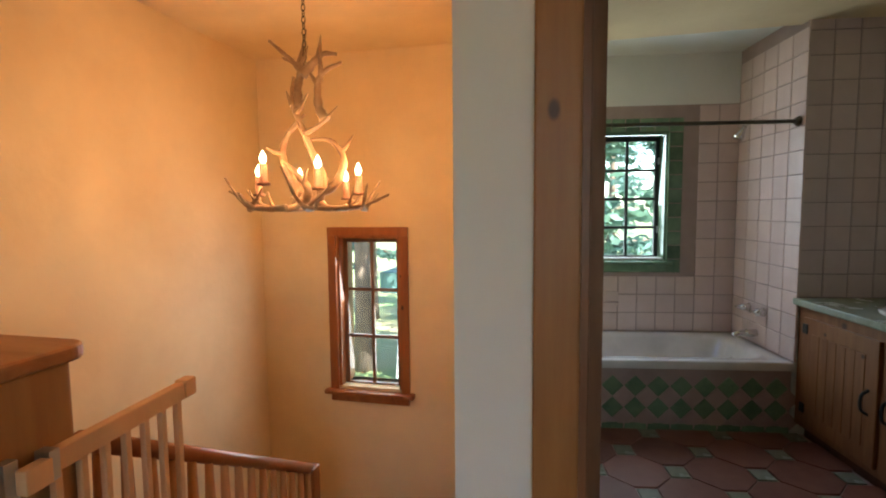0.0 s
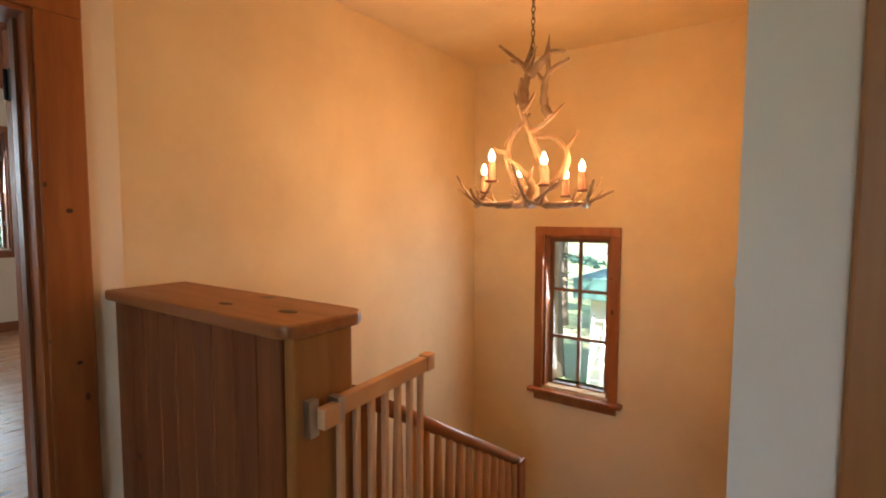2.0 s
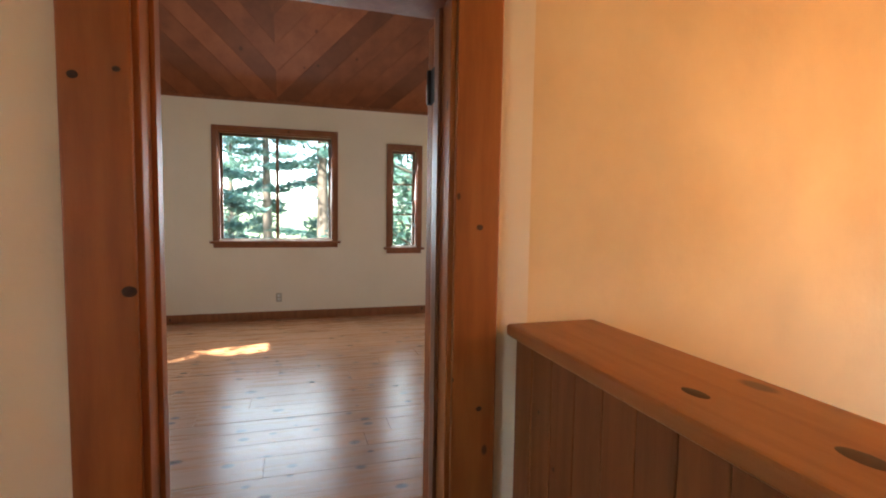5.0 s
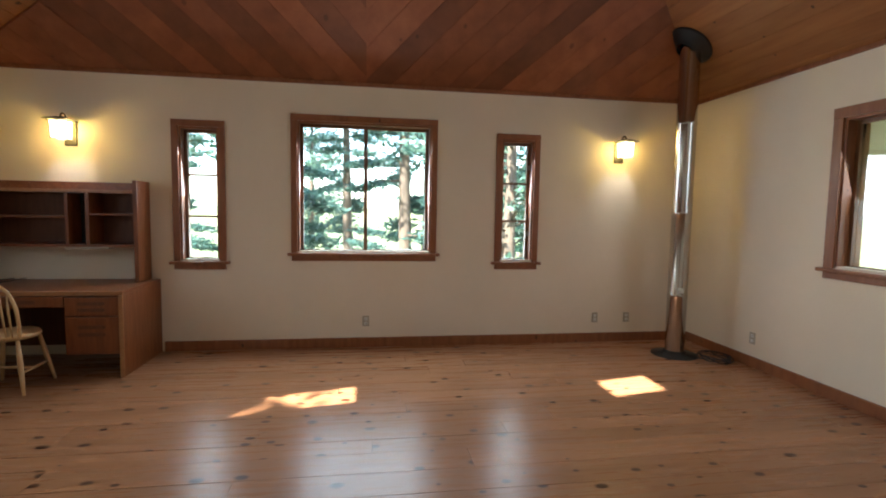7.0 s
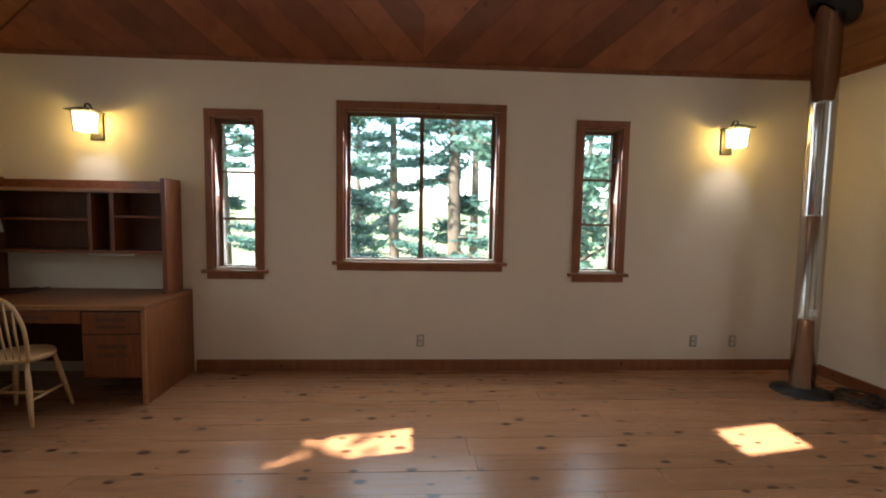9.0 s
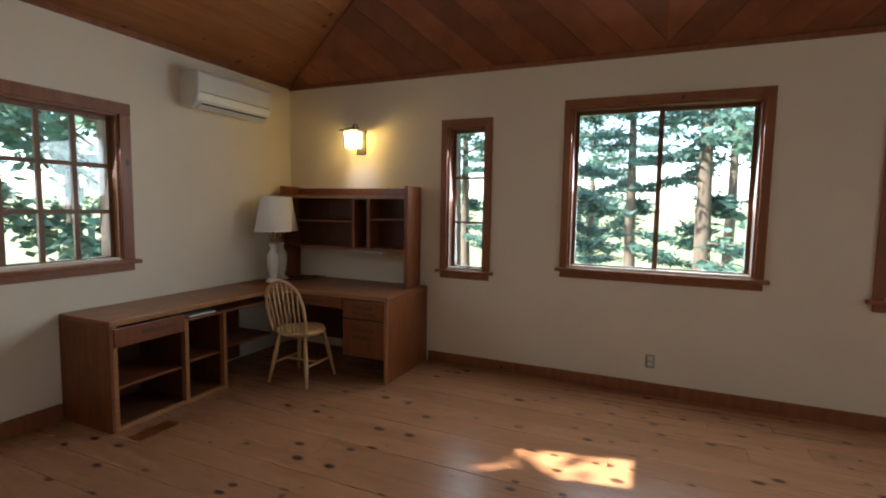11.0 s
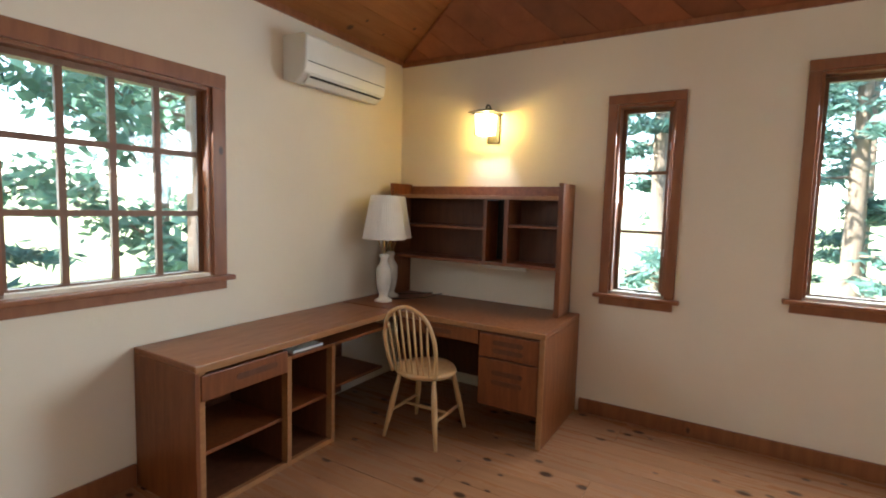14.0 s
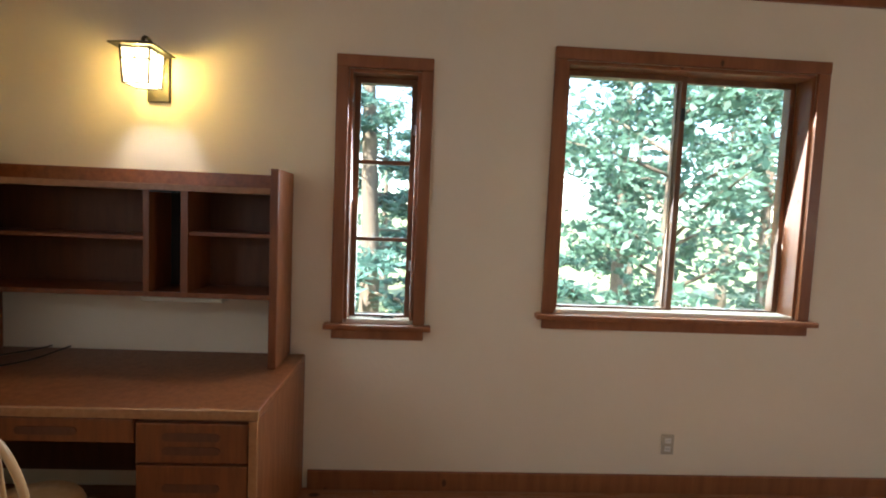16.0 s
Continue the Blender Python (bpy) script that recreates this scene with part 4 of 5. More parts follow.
part("pedestal", box_bm(-6.70, -5.977, -2.255, -1.822, 0.20, 0.722, 0.004), OAK_SHADED, dm)
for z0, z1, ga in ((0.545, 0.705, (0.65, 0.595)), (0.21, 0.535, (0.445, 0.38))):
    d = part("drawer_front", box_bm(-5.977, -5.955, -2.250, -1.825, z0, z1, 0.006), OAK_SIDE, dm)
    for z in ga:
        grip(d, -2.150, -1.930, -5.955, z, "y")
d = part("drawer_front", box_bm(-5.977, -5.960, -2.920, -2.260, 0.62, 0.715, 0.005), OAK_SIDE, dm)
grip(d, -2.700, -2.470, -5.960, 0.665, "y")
part("back_panel", box_bm(XW + 0.01, XW + 0.03, YS + 0.02, -1.812, 0.1, 0.722, 0), OAK_SHADED, dm)

# hutch standing on it
hu = thing("desk_hutch", "empty oak hutch with open shelves standing on the desk", "shelf unit")
HX0, HX1 = XW + 0.012, -6.45
part("side_panel", box_bm(HX0, HX1, -1.905, -1.865, 0.762, 1.735, 0.006), OAK_SIDE, hu)
part("side_panel", box_bm(HX0, HX1, -3.40, -3.36, 0.762, 1.735, 0.006), OAK_SIDE, hu)
part("top_shelf", box_bm(HX0, HX1 - 0.012, -3.36, -1.905, 1.615, 1.64, 0.003), OAK, hu)
part("top_rail", box_bm(HX0, HX0 + 0.02, -3.36, -1.905, 1.64, 1.72, 0.003), OAK, hu)
part("front_edge", box_bm(HX1 - 0.012, HX1, -3.36, -1.905, 1.61, 1.64, 0.003), OAK_EDGE, hu)
part("bottom_shelf", box_bm(HX0, HX1 - 0.01, -3.36, -1.905, 1.10, 1.125, 0.003), OAK_SIDE, hu)
part("back_panel", box_bm(HX0, HX0 + 0.012, -3.36, -1.905, 1.125, 1.615, 0), OAK_SHADED, hu)
part("divider", box_bm(HX0 + 0.012, HX1 - 0.01, -2.500, -2.470, 1.125, 1.615, 0.002), OAK_SIDE, hu)
part("divider", box_bm(HX0 + 0.012, HX1 - 0.01, -2.325, -2.290, 1.125, 1.615, 0.002), OAK_SIDE, hu)
part("slot_panel", box_bm(HX0 + 0.05, HX0 + 0.06, -2.470, -2.325, 1.13, 1.61, 0), DARK_SLOT, hu)
part("slot_top", box_bm(HX1 - 0.03, HX1 - 0.012, -2.470, -2.325, 1.60, 1.612, 0), BLACK_METAL, hu)
part("shelf", box_bm(HX0 + 0.012, HX1 - 0.02, -3.36, -2.500, 1.37, 1.39, 0.003), OAK_SIDE, hu)
part("shelf", box_bm(HX0 + 0.012, HX1 - 0.02, -2.290, -1.905, 1.40, 1.42, 0.003), OAK_SIDE, hu)
part("light_strip", box_bm(HX1 - 0.10, HX1 - 0.012, -2.510, -2.130, 1.078, 1.098, 0.003), BEIGE_PLASTIC, hu, "thin pale lamp strip under the shelf")

# table lamp
LX, LY = -6.17, -3.24
tl = thing("table_lamp", "cream ceramic table lamp with a pleated white shade", "lamp", "pair of table lamps")
part("base", lathe(bmesh.new(), [(0.0, 0.762), (0.075, 0.762), (0.075, 0.775), (0.045, 0.79), (0.035, 0.81), (0.05, 0.85), (0.062, 0.93), (0.062, 1.03), (0.03, 1.08), (0.028, 1.11), (0.04, 1.13), (0.03, 1.15), (0.0, 1.15)], LX, LY, 12), CERAMIC, tl)
part("neck", tube(bmesh.new(), [(LX, LY, 1.14), (LX, LY, 1.31)], 0.012), BRASS, tl)
part("harp", tube(bmesh.new(), smooth_path([(LX, LY - 0.02, 1.16), (LX, LY - 0.06, 1.3), (LX, LY, 1.48), (LX, LY + 0.06, 1.3), (LX, LY + 0.02, 1.16)]), 0.004), BRASS, tl)
part("shade", lathe(bmesh.new(), [(0.176, 1.27), (0.173, 1.275), (0.114, 1.615), (0.112, 1.62), (0.108, 1.615), (0.168, 1.275)], LX, LY, 96, 0.012), SHADE, tl)
part("cord", tube(bmesh.new(), smooth_path([(LX - 0.06, LY, 0.77), (LX - 0.2, LY + 0.12, 0.768), (LX - 0.33, LY + 0.2, 0.768), (LX - 0.56, LY + 0.22, 0.77)]), 0.004, 6), CORD, tl)
copy_thing(tl, Matrix.Translation((-0.21, -0.09, 0.0)))

# Windsor chair
ch = thing("windsor_chair", "natural wood hoop-back Windsor chair pulled up to the desk", "chair")
bm = bmesh.new()
n = 28
low, mid, up = [], [], []
for k in range(n):
    a = 2 * math.pi * k / n
    rx = 0.205 * (1.0 + 0.06 * math.cos(2 * a))
    ry = 0.215 + 0.02 * math.cos(a)
    x, y = rx * math.cos(a), ry * math.sin(a)
    low.append(bm.verts.new((x * 0.9, y * 0.9, 0.425)))
    mid.append(bm.verts.new((x, y, 0.445)))
    up.append(bm.verts.new((x * 0.96, y * 0.96, 0.462)))
inner = [bm.verts.new((v.co.x * 0.72, v.co.y * 0.72, 0.452)) for v in up]
for r, s in ((low, mid), (mid, up), (up, inner)):
    for k in range(n):
        bm.faces.new((r[k], r[(k + 1) % n], s[(k + 1) % n], s[k])).smooth = True
bm.faces.new(low[::-1]); bm.faces.new(inner)
part("seat", bm, CHAIR_WOOD, ch)
legs = []
for sx, sy in ((-1, -1), (-1, 1), (1, -1), (1, 1)):
    p0, p1 = Vector((sx * 0.13, sy * 0.13, 0.43)), Vector((sx * 0.205, sy * 0.20, 0.0))
    legs.append((p0, p1))
    part("leg", tube(bmesh.new(), [p0, p0.lerp(p1, 0.25), p0.lerp(p1, 0.5), p0.lerp(p1, 0.8), p1], [0.013, 0.018, 0.020, 0.015, 0.011], 10), CHAIR_WOOD, ch)
for i, j in ((0, 2), (1, 3)):
    a, b = legs[i][0].lerp(legs[i][1], 0.6), legs[j][0].lerp(legs[j][1], 0.6)
    part("stretcher", tube(bmesh.new(), [a, a.lerp(b, 0.5), b], [0.008, 0.013, 0.008], 8), CHAIR_WOOD, ch)
a, b = (legs[0][0].lerp(legs[0][1], 0.6) + legs[2][0].lerp(legs[2][1], 0.6)) / 2, (legs[1][0].lerp(legs[1][1], 0.6) + legs[3][0].lerp(legs[3][1], 0.6)) / 2
part("stretcher", tube(bmesh.new(), [a, a.lerp(b, 0.5), b], [0.008, 0.013, 0.008], 8), CHAIR_WOOD, ch)
hoop = [(0.165, -0.165, 0.45), (0.20, -0.185, 0.58), (0.235, -0.185, 0.72), (0.262, -0.135, 0.85), (0.275, 0.0, 0.915), (0.262, 0.135, 0.85), (0.235, 0.185, 0.72), (0.20, 0.185, 0.58), (0.165, 0.165, 0.45)]
part("hoop", tube(bmesh.new(), smooth_path(hoop, 5), 0.0125, 10), CHAIR_WOOD, ch)
for i in range(7):
    u = (i - 3) / 3
    y0, y1 = 0.125 * u, 0.145 * u
    zt = 0.912 - 0.085 * u * u * (1.0 + 0.35 * abs(u))
    xt = 0.185 + (zt - 0.45) * 0.19
    part("spindle", tube(bmesh.new(), [(0.178, y0, 0.455), (0.185 + 0.04, (y0 + y1) / 2, 0.66), (xt, y1, zt)], [0.006, 0.0085, 0.0055], 8), CHAIR_WOOD, ch)
ch.matrix_world = Matrix.Translation((-5.765, -2.545, 0)) @ Matrix.Rotation(radians(2), 4, "Z")

# floor register near the desk
fr = thing("floor_register", "brown metal floor register beside the desk", "vent")
part("frame", box_bm(-4.66, -4.38, -2.82, -2.70, 0.0, 0.006, 0.002), OAK_SIDE, fr)

# ---- chandelier ----
cx, cy = -1.02, 2.72
cn = thing("antler_chandelier", "antler chandelier with six lit candle bulbs on a chain", "chandelier")
DROP = -0.08


def antler(base, pts, tines, r0=0.022):
    bm = bmesh.new()
    path = smooth_path(pts, 6)
    m = len(path)
    tube(bm, path, [r0 * (1.0 - 0.72 * i / (m - 1)) * (1 + 0.12 * math.sin(i * 1.9)) for i in range(m)], 8)
    for at, d, ln in tines:
        p = path[int(at * (m - 1))]
        d = Vector(d)
        q = [p, p + d * ln * 0.5 + Vector((0, 0, ln * 0.06)), p + d * ln + Vector((0, 0, ln * 0.28))]
        tp = smooth_path(q, 4)
        tube(bm, tp, [r0 * 0.62 * (1 - 0.85 * i / (len(tp) - 1)) for i in range(len(tp))], 7)
    part("antler", bm, ANTLER, cn)


rnd = random.Random(5)
for i, p in enumerate(BULBS):
    a = math.atan2(p[1] - cy, p[0] - cx)
    ca, sa = math.cos(a), math.sin(a)
    P = lambda r, s, z: (cx + r * ca - s * sa, cy + r * sa + s * ca, z + DROP)
    # main beam sweeping outward and up past the candle
    antler(None, [P(0.02, 0.03, 1.66), P(0.10, 0.0, 1.56), P(0.22, -0.06, 1.555), P(0.36, -0.05, 1.575), P(0.47, 0.03, 1.63 + 0.03 * (i % 2))],
           [(0.55, (ca * 0.5 + sa * 0.6, sa * 0.5 - ca * 0.6, 0.45), 0.14), (0.72, (-sa * 0.8, ca * 0.8, 0.5), 0.13)], 0.024)
    antler(None, [P(0.28, 0.16, 1.555), P(0.33, 0.05, 1.55), P(0.35, -0.10, 1.575), P(0.40, -0.20, 1.68 + 0.04 * (i % 3))],
           [(0.5, (ca * 0.7, sa * 0.7, 0.4), 0.12)], 0.019)
    s = part("candle", lathe(bmesh.new(), [(0.0, p[2] - 0.115), (0.033, p[2] - 0.113), (0.036, p[2] - 0.10), (0.021, p[2] - 0.095), (0.021, p[2]), (0.012, p[2] + 0.002), (0.0, p[2] + 0.002)], p[0], p[1], 14), CANDLE, cn)
    f = part("bulb", lathe(bmesh.new(), [(0.0, p[2] + 0.002), (0.009, p[2] + 0.005), (0.0185, p[2] + 0.024), (0.016, p[2] + 0.04), (0.006, p[2] + 0.064), (0.0, p[2] + 0.074)], p[0], p[1], 14), FLAME, s, "glowing flame-shaped bulb")
    f.visible_shadow = False
# middle and upper antlers
mids = [
    ([(0.05, 0.02, 1.60), (0.10, -0.02, 1.72), (0.05, -0.05, 1.88), (0.00, -0.06, 2.02), (-0.06, -0.05, 2.16), (-0.05, -0.04, 2.30)], [(0.55, (0.9, -0.1, 0.3), 0.24), (0.78, (-0.5, 0.2, 0.6), 0.10), (0.7, (0.6, 0.1, 0.7), 0.12)]),
    ([(-0.05, 0.03, 1.60), (-0.13, 0.02, 1.74), (-0.16, 0.0, 1.88), (-0.10, -0.02, 2.0), (-0.02, 0.02, 2.1)], [(0.5, (-0.4, -0.5, -0.1), 0.16), (0.75, (0.6, 0.2, 0.4), 0.12)]),
    ([(0.00, 0.05, 1.62), (0.15, 0.05, 1.70), (0.20, 0.06, 1.84), (0.12, 0.06, 1.95), (0.0, 0.05, 1.96)], [(0.6, (0.5, 0.4, 0.6), 0.12)]),
    ([(-0.03, -0.03, 2.12), (-0.04, -0.02, 2.24), (-0.03, 0.0, 2.34), (-0.10, 0.0, 2.42), (-0.21, -0.02, 2.52)], [(0.55, (0.6, -0.2, 0.7), 0.12), (0.75, (-0.6, 0.3, -0.1), 0.1), (0.6, (0.1, 0.4, 0.9), 0.2)]),
    ([(0.11, 0.02, 2.06), (0.07, 0.02, 2.14), (0.08, 0.0, 2.26), (0.12, 0.0, 2.33), (0.22, 0.02, 2.38)], [(0.5, (-0.6, 0.1, 0.6), 0.12), (0.7, (0.1, -0.3, 0.9), 0.14)]),
    ([(-0.02, 0.0, 2.32), (0.05, 0.0, 2.38), (0.12, -0.02, 2.42), (0.20, 0.0, 2.42)], [(0.6, (0.0, 0.3, 0.9), 0.11)]),
    ([(0.0, -0.05, 1.58), (0.06, -0.12, 1.66), (0.02, -0.16, 1.74), (-0.08, -0.14, 1.82)], [(0.5, (0.5, -0.4, 0.4), 0.1)]),
]
for pts, tn in mids:
    antler(None, [(cx + x, cy + y, z + DROP) for x, y, z in pts], tn, 0.031)
k = 0
z = 2.22
while z < 2.84:
    bm = bmesh.new()
    ring = [(0.011 * math.cos(radians(t)), 0.021 * math.sin(radians(t))) for t in range(0, 361, 40)]
    tube(bm, [(cx + (u if k % 2 else 0), cy + (0 if k % 2 else u), z + 0.02 + w) for u, w in ring], 0.0032, 6, False)
    part("chain_link", bm, BRONZE, cn)
    z += 0.034
    k += 1
part("ceiling_rose", lathe(bmesh.new(), [(0.0, 2.83), (0.03, 2.832), (0.065, 2.85), (0.068, 2.86)], cx, cy, 24), BRONZE, cn)
cn.matrix_world = CHAND

# ---- bathroom ----
BX0, BX1, BY1, TY = 0.46, 1.98, 3.80, 3.06
BWIN = (0.90, 1.45, 1.08, 2.08)
structure("wall_bath_north", wall_boxes(bmesh.new(), "y", BY1, BY1 + 0.2, BX0, 2.75, -0.2, 2.8, [BWIN]), PLASTER_WHITE, "pale plastered bathroom wall with a window", "wall")
structure("wall_bath_stub", wall_boxes(bmesh.new(), "x", BX1 + 0.012, 2.62, TY, BY1, -0.2, 2.8), PLASTER_WHITE, "short wall closing the tub alcove", "wall")
structure("wall_bath_east", wall_boxes(bmesh.new(), "x", 2.62, 2.75, 0.7, TY, -0.2, 2.8), PLASTER_WHITE, "off-white bathroom wall", "wall")
structure("ceiling_bath", box_bm(XS + 0.14, 3.6, 1.45, 4.9, 2.53, 2.62, 0), PLASTER_WHITE, "off-white bathroom ceiling", "ceiling")
structure("floor_bath", box_bm(XS + 0.14, 3.4, YB, 4.7, -0.2, 0.0, 0), GROUT, "grouted bathroom floor bed", "floor")
window_b = window_unit("window_6", "dark-framed bathroom casement with eight panes", Matrix.Translation((BWIN[0], BY1 - 0.012, BWIN[2])), 0.55, 1.0, 2, 4, "crank", casing=TILE_GREEN, cw=0.001, sash=BLACK_METAL, recess=0.13)

# tub
tb = thing("bathtub", "white built-in bathtub behind a tiled apron", "bathtub")
bm = bmesh.new()
ou = [(BX0 + 0.01, TY - 0.03), (BX1, TY - 0.03), (BX1, BY1 - 0.02), (BX0 + 0.01, BY1 - 0.02)]


def ring_rect(x0, x1, y0, y1, r, z, n=6):
    o = []
    for (px, py, a0) in ((x1 - r, y0 + r, -90), (x1 - r, y1 - r, 0), (x0 + r, y1 - r, 90), (x0 + r, y0 + r, 180)):
        for i in range(n + 1):
            a = radians(a0 + 90 * i / n)
            o.append(bm.verts.new((px + r * math.cos(a), py + r * math.sin(a), z)))
    return o


x0, x1, y0, y1 = BX0 + 0.01, BX1, TY - 0.03, BY1 - 0.02
rs = [ring_rect(x0, x1, y0, y1, 0.01, 0.43), ring_rect(x0, x1, y0, y1, 0.012, 0.478), ring_rect(x0 + 0.01, x1 - 0.01, y0 + 0.01, y1 - 0.01, 0.02, 0.485), ring_rect(x0 + 0.09, x1 - 0.10, y0 + 0.09, y1 - 0.06, 0.12, 0.482), ring_rect(x0 + 0.12, x1 - 0.13, y0 + 0.11, y1 - 0.09, 0.12, 0.45), ring_rect(x0 + 0.25, x1 - 0.2, y0 + 0.16, y1 - 0.13, 0.12, 0.13)]
for r, s in zip(rs, rs[1:]):
    for i in range(len(r)):
        bm.faces.new((r[i], r[(i + 1) % len(r)], s[(i + 1) % len(s)], s[i])).smooth = True
bm.faces.new(rs[-1])
part("tub_shell", bm, TUB_WHITE, tb)
ap = part("apron", box_bm(BX0 + 0.01, BX1, TY, TY + 0.03, 0.0, 0.43, 0), GROUT, tb)
part("drain_lever", lathe(bmesh.new(), [(0.0, 0.0), (0.03, 0.0), (0.032, 0.012), (0.0, 0.014)], 0, 0, 16), CHROME_FIX, tb).matrix_local = Matrix.Translation((1.80, 3.42, 0.36)) @ Matrix.Rotation(radians(-80), 4, "Y")

sh = thing("shower_fittings", "chrome shower head, valve handles and tub spout", "shower")
part("shower_arm", tube(bmesh.new(), smooth_path([(BX1 - 0.012, 3.44, 2.09), (1.90, 3.44, 2.10), (1.83, 3.44, 2.05)]), 0.010, 8), CHROME_FIX, sh)
bm = lathe(bmesh.new(), [(0.0, 0.0), (0.012, 0.0), (0.016, -0.03), (0.036, -0.085), (0.036, -0.1), (0.0, -0.1)], 0, 0, 16)
part("shower_head", bm, CHROME_FIX, sh).matrix_local = Matrix.Translation((1.835, 3.44, 2.055)) @ Matrix.Rotation(radians(28), 4, "Y")
for y in (3.36, 3.54):
    bm = bmesh.new()
    tube(bm, [(BX1 - 0.012, y, 0.74), (BX1 - 0.075, y, 0.74)], [0.032, 0.02], 12)
    tube(bm, [(BX1 - 0.075, y - 0.045, 0.75), (BX1 - 0.085, y + 0.045, 0.735)], 0.010, 8)
    part("valve_handle", bm, CHROME_FIX, sh)
part("spout", tube(bmesh.new(), smooth_path([(BX1 - 0.012, 3.44, 0.57), (1.90, 3.44, 0.57), (1.84, 3.44, 0.565), (1.81, 3.44, 0.545)]), [0.028] * 7 + [0.022] * 12, 12), CHROME_FIX, sh)
rod = thing("shower_rod", "bronze shower curtain rod across the tub alcove", "curtain rod")
part("rod", tube(bmesh.new(), [(BX0, TY + 0.03, 2.02), (BX1 - 0.012, TY + 0.03, 2.02)], 0.0125, 10), BRONZE, rod)
part("end_flange", tube(bmesh.new(), [(BX1 - 0.035, TY + 0.03, 2.02), (BX1 - 0.011, TY + 0.03, 2.02)], [0.02, 0.034], 14), BRONZE, rod)
sd = thing("soap_dish", "pale ceramic soap dish set in the tiles", "soap dish")
part("dish", box_bm(0.93, 1.08, BY1 - 0.07, BY1 - 0.012, 0.70, 0.725, 0.008), TILE_PINK, sd)
part("back", box_bm(0.93, 1.08, BY1 - 0.03, BY1 - 0.012, 0.725, 0.81, 0.006), TILE_PINK, sd)

# vanity
vn = thing("vanity_cabinet", "pine bathroom vanity cabinet with black iron pulls", "cabinet")
VX, VY0, VY1 = 2.00, 1.70, 3.045
part("body", box_bm(VX, 2.615, VY0, VY1, 0.09, 0.86, 0.004), VANITY_WOOD, vn)
part("toe_kick", box_bm(VX + 0.06, 2.61, VY0 + 0.02, VY1 - 0.01, 0.0, 0.09, 0), OAK_SHADED, vn)
for y0 in (2.42, 1.84):
    d = part("cabinet_door", box_bm(VX - 0.02, VX, y0, y0 + 0.55, 0.13, 0.80, 0.005), VANITY_WOOD, vn)
    for i in range(6):
        yy = y0 + 0.08 + i * 0.066
        part("panel_board", box_bm(VX - 0.024, VX - 0.019, yy, yy + 0.062, 0.22, 0.71, 0.002), VANITY_WOOD, d)
    hy = y0 + (0.05 if y0 > 2.2 else 0.50)
    part("handle", tube(bmesh.new(), smooth_path([(VX - 0.02, hy, 0.40), (VX - 0.055, hy, 0.43), (VX - 0.055, hy, 0.50), (VX - 0.02, hy, 0.53)]), 0.008, 8), BLACK_METAL, d)
    hy = y0 + (0.53 if y0 > 2.2 else 0.0)
    for z in (0.2, 0.7):
        part("hinge", box_bm(VX - 0.027, VX - 0.02, hy - 0.02, hy + 0.02, z, z + 0.06, 0.002), BLACK_METAL, d)
ct = thing("vanity_counter", "green tiled bathroom counter", "counter")
part("top", box_bm(VX - 0.04, 2.617, VY0 - 0.02, VY1 + 0.01, 0.862, 0.905, 0.008), GREEN_TOP, ct)
sk = thing("sink", "white oval drop-in sink", "sink")
part("basin", lathe(bmesh.new(), [(0.24, 0.905), (0.245, 0.918), (0.22, 0.925), (0.19, 0.915), (0.0, 0.907)], 0, 0, 32), TUB_WHITE, sk)
sk.matrix_world = Matrix.Translation((2.30, 2.45, 0.0)) @ Matrix.Diagonal((0.9, 1.15, 1, 1))

# ---- outdoors ----
bm = bmesh.new()
N, HALF = 70, 900.0
gv = {}
for i in range(N + 1):
    for j in range(N + 1):
        u, w = (i / N * 2 - 1), (j / N * 2 - 1)
        x, y = math.copysign(abs(u) ** 2.6, u) * HALF, math.copysign(abs(w) ** 2.6, w) * HALF
        z = -3.1 + 0.25 * noise.noise(Vector((x * 0.12, y * 0.12, 0))) + 0.012 * max(0.0, math.hypot(x, y) - 12)
        gv[i, j] = bm.verts.new((x, y, min(z, 3.0)))
for i in range(N):
    for j in range(N):
        bm.faces.new((gv[i, j], gv[i + 1, j], gv[i + 1, j + 1], gv[i, j + 1]))
structure("ground", bm, GRASS, "shaded woodland lawn with bare patches", "ground")


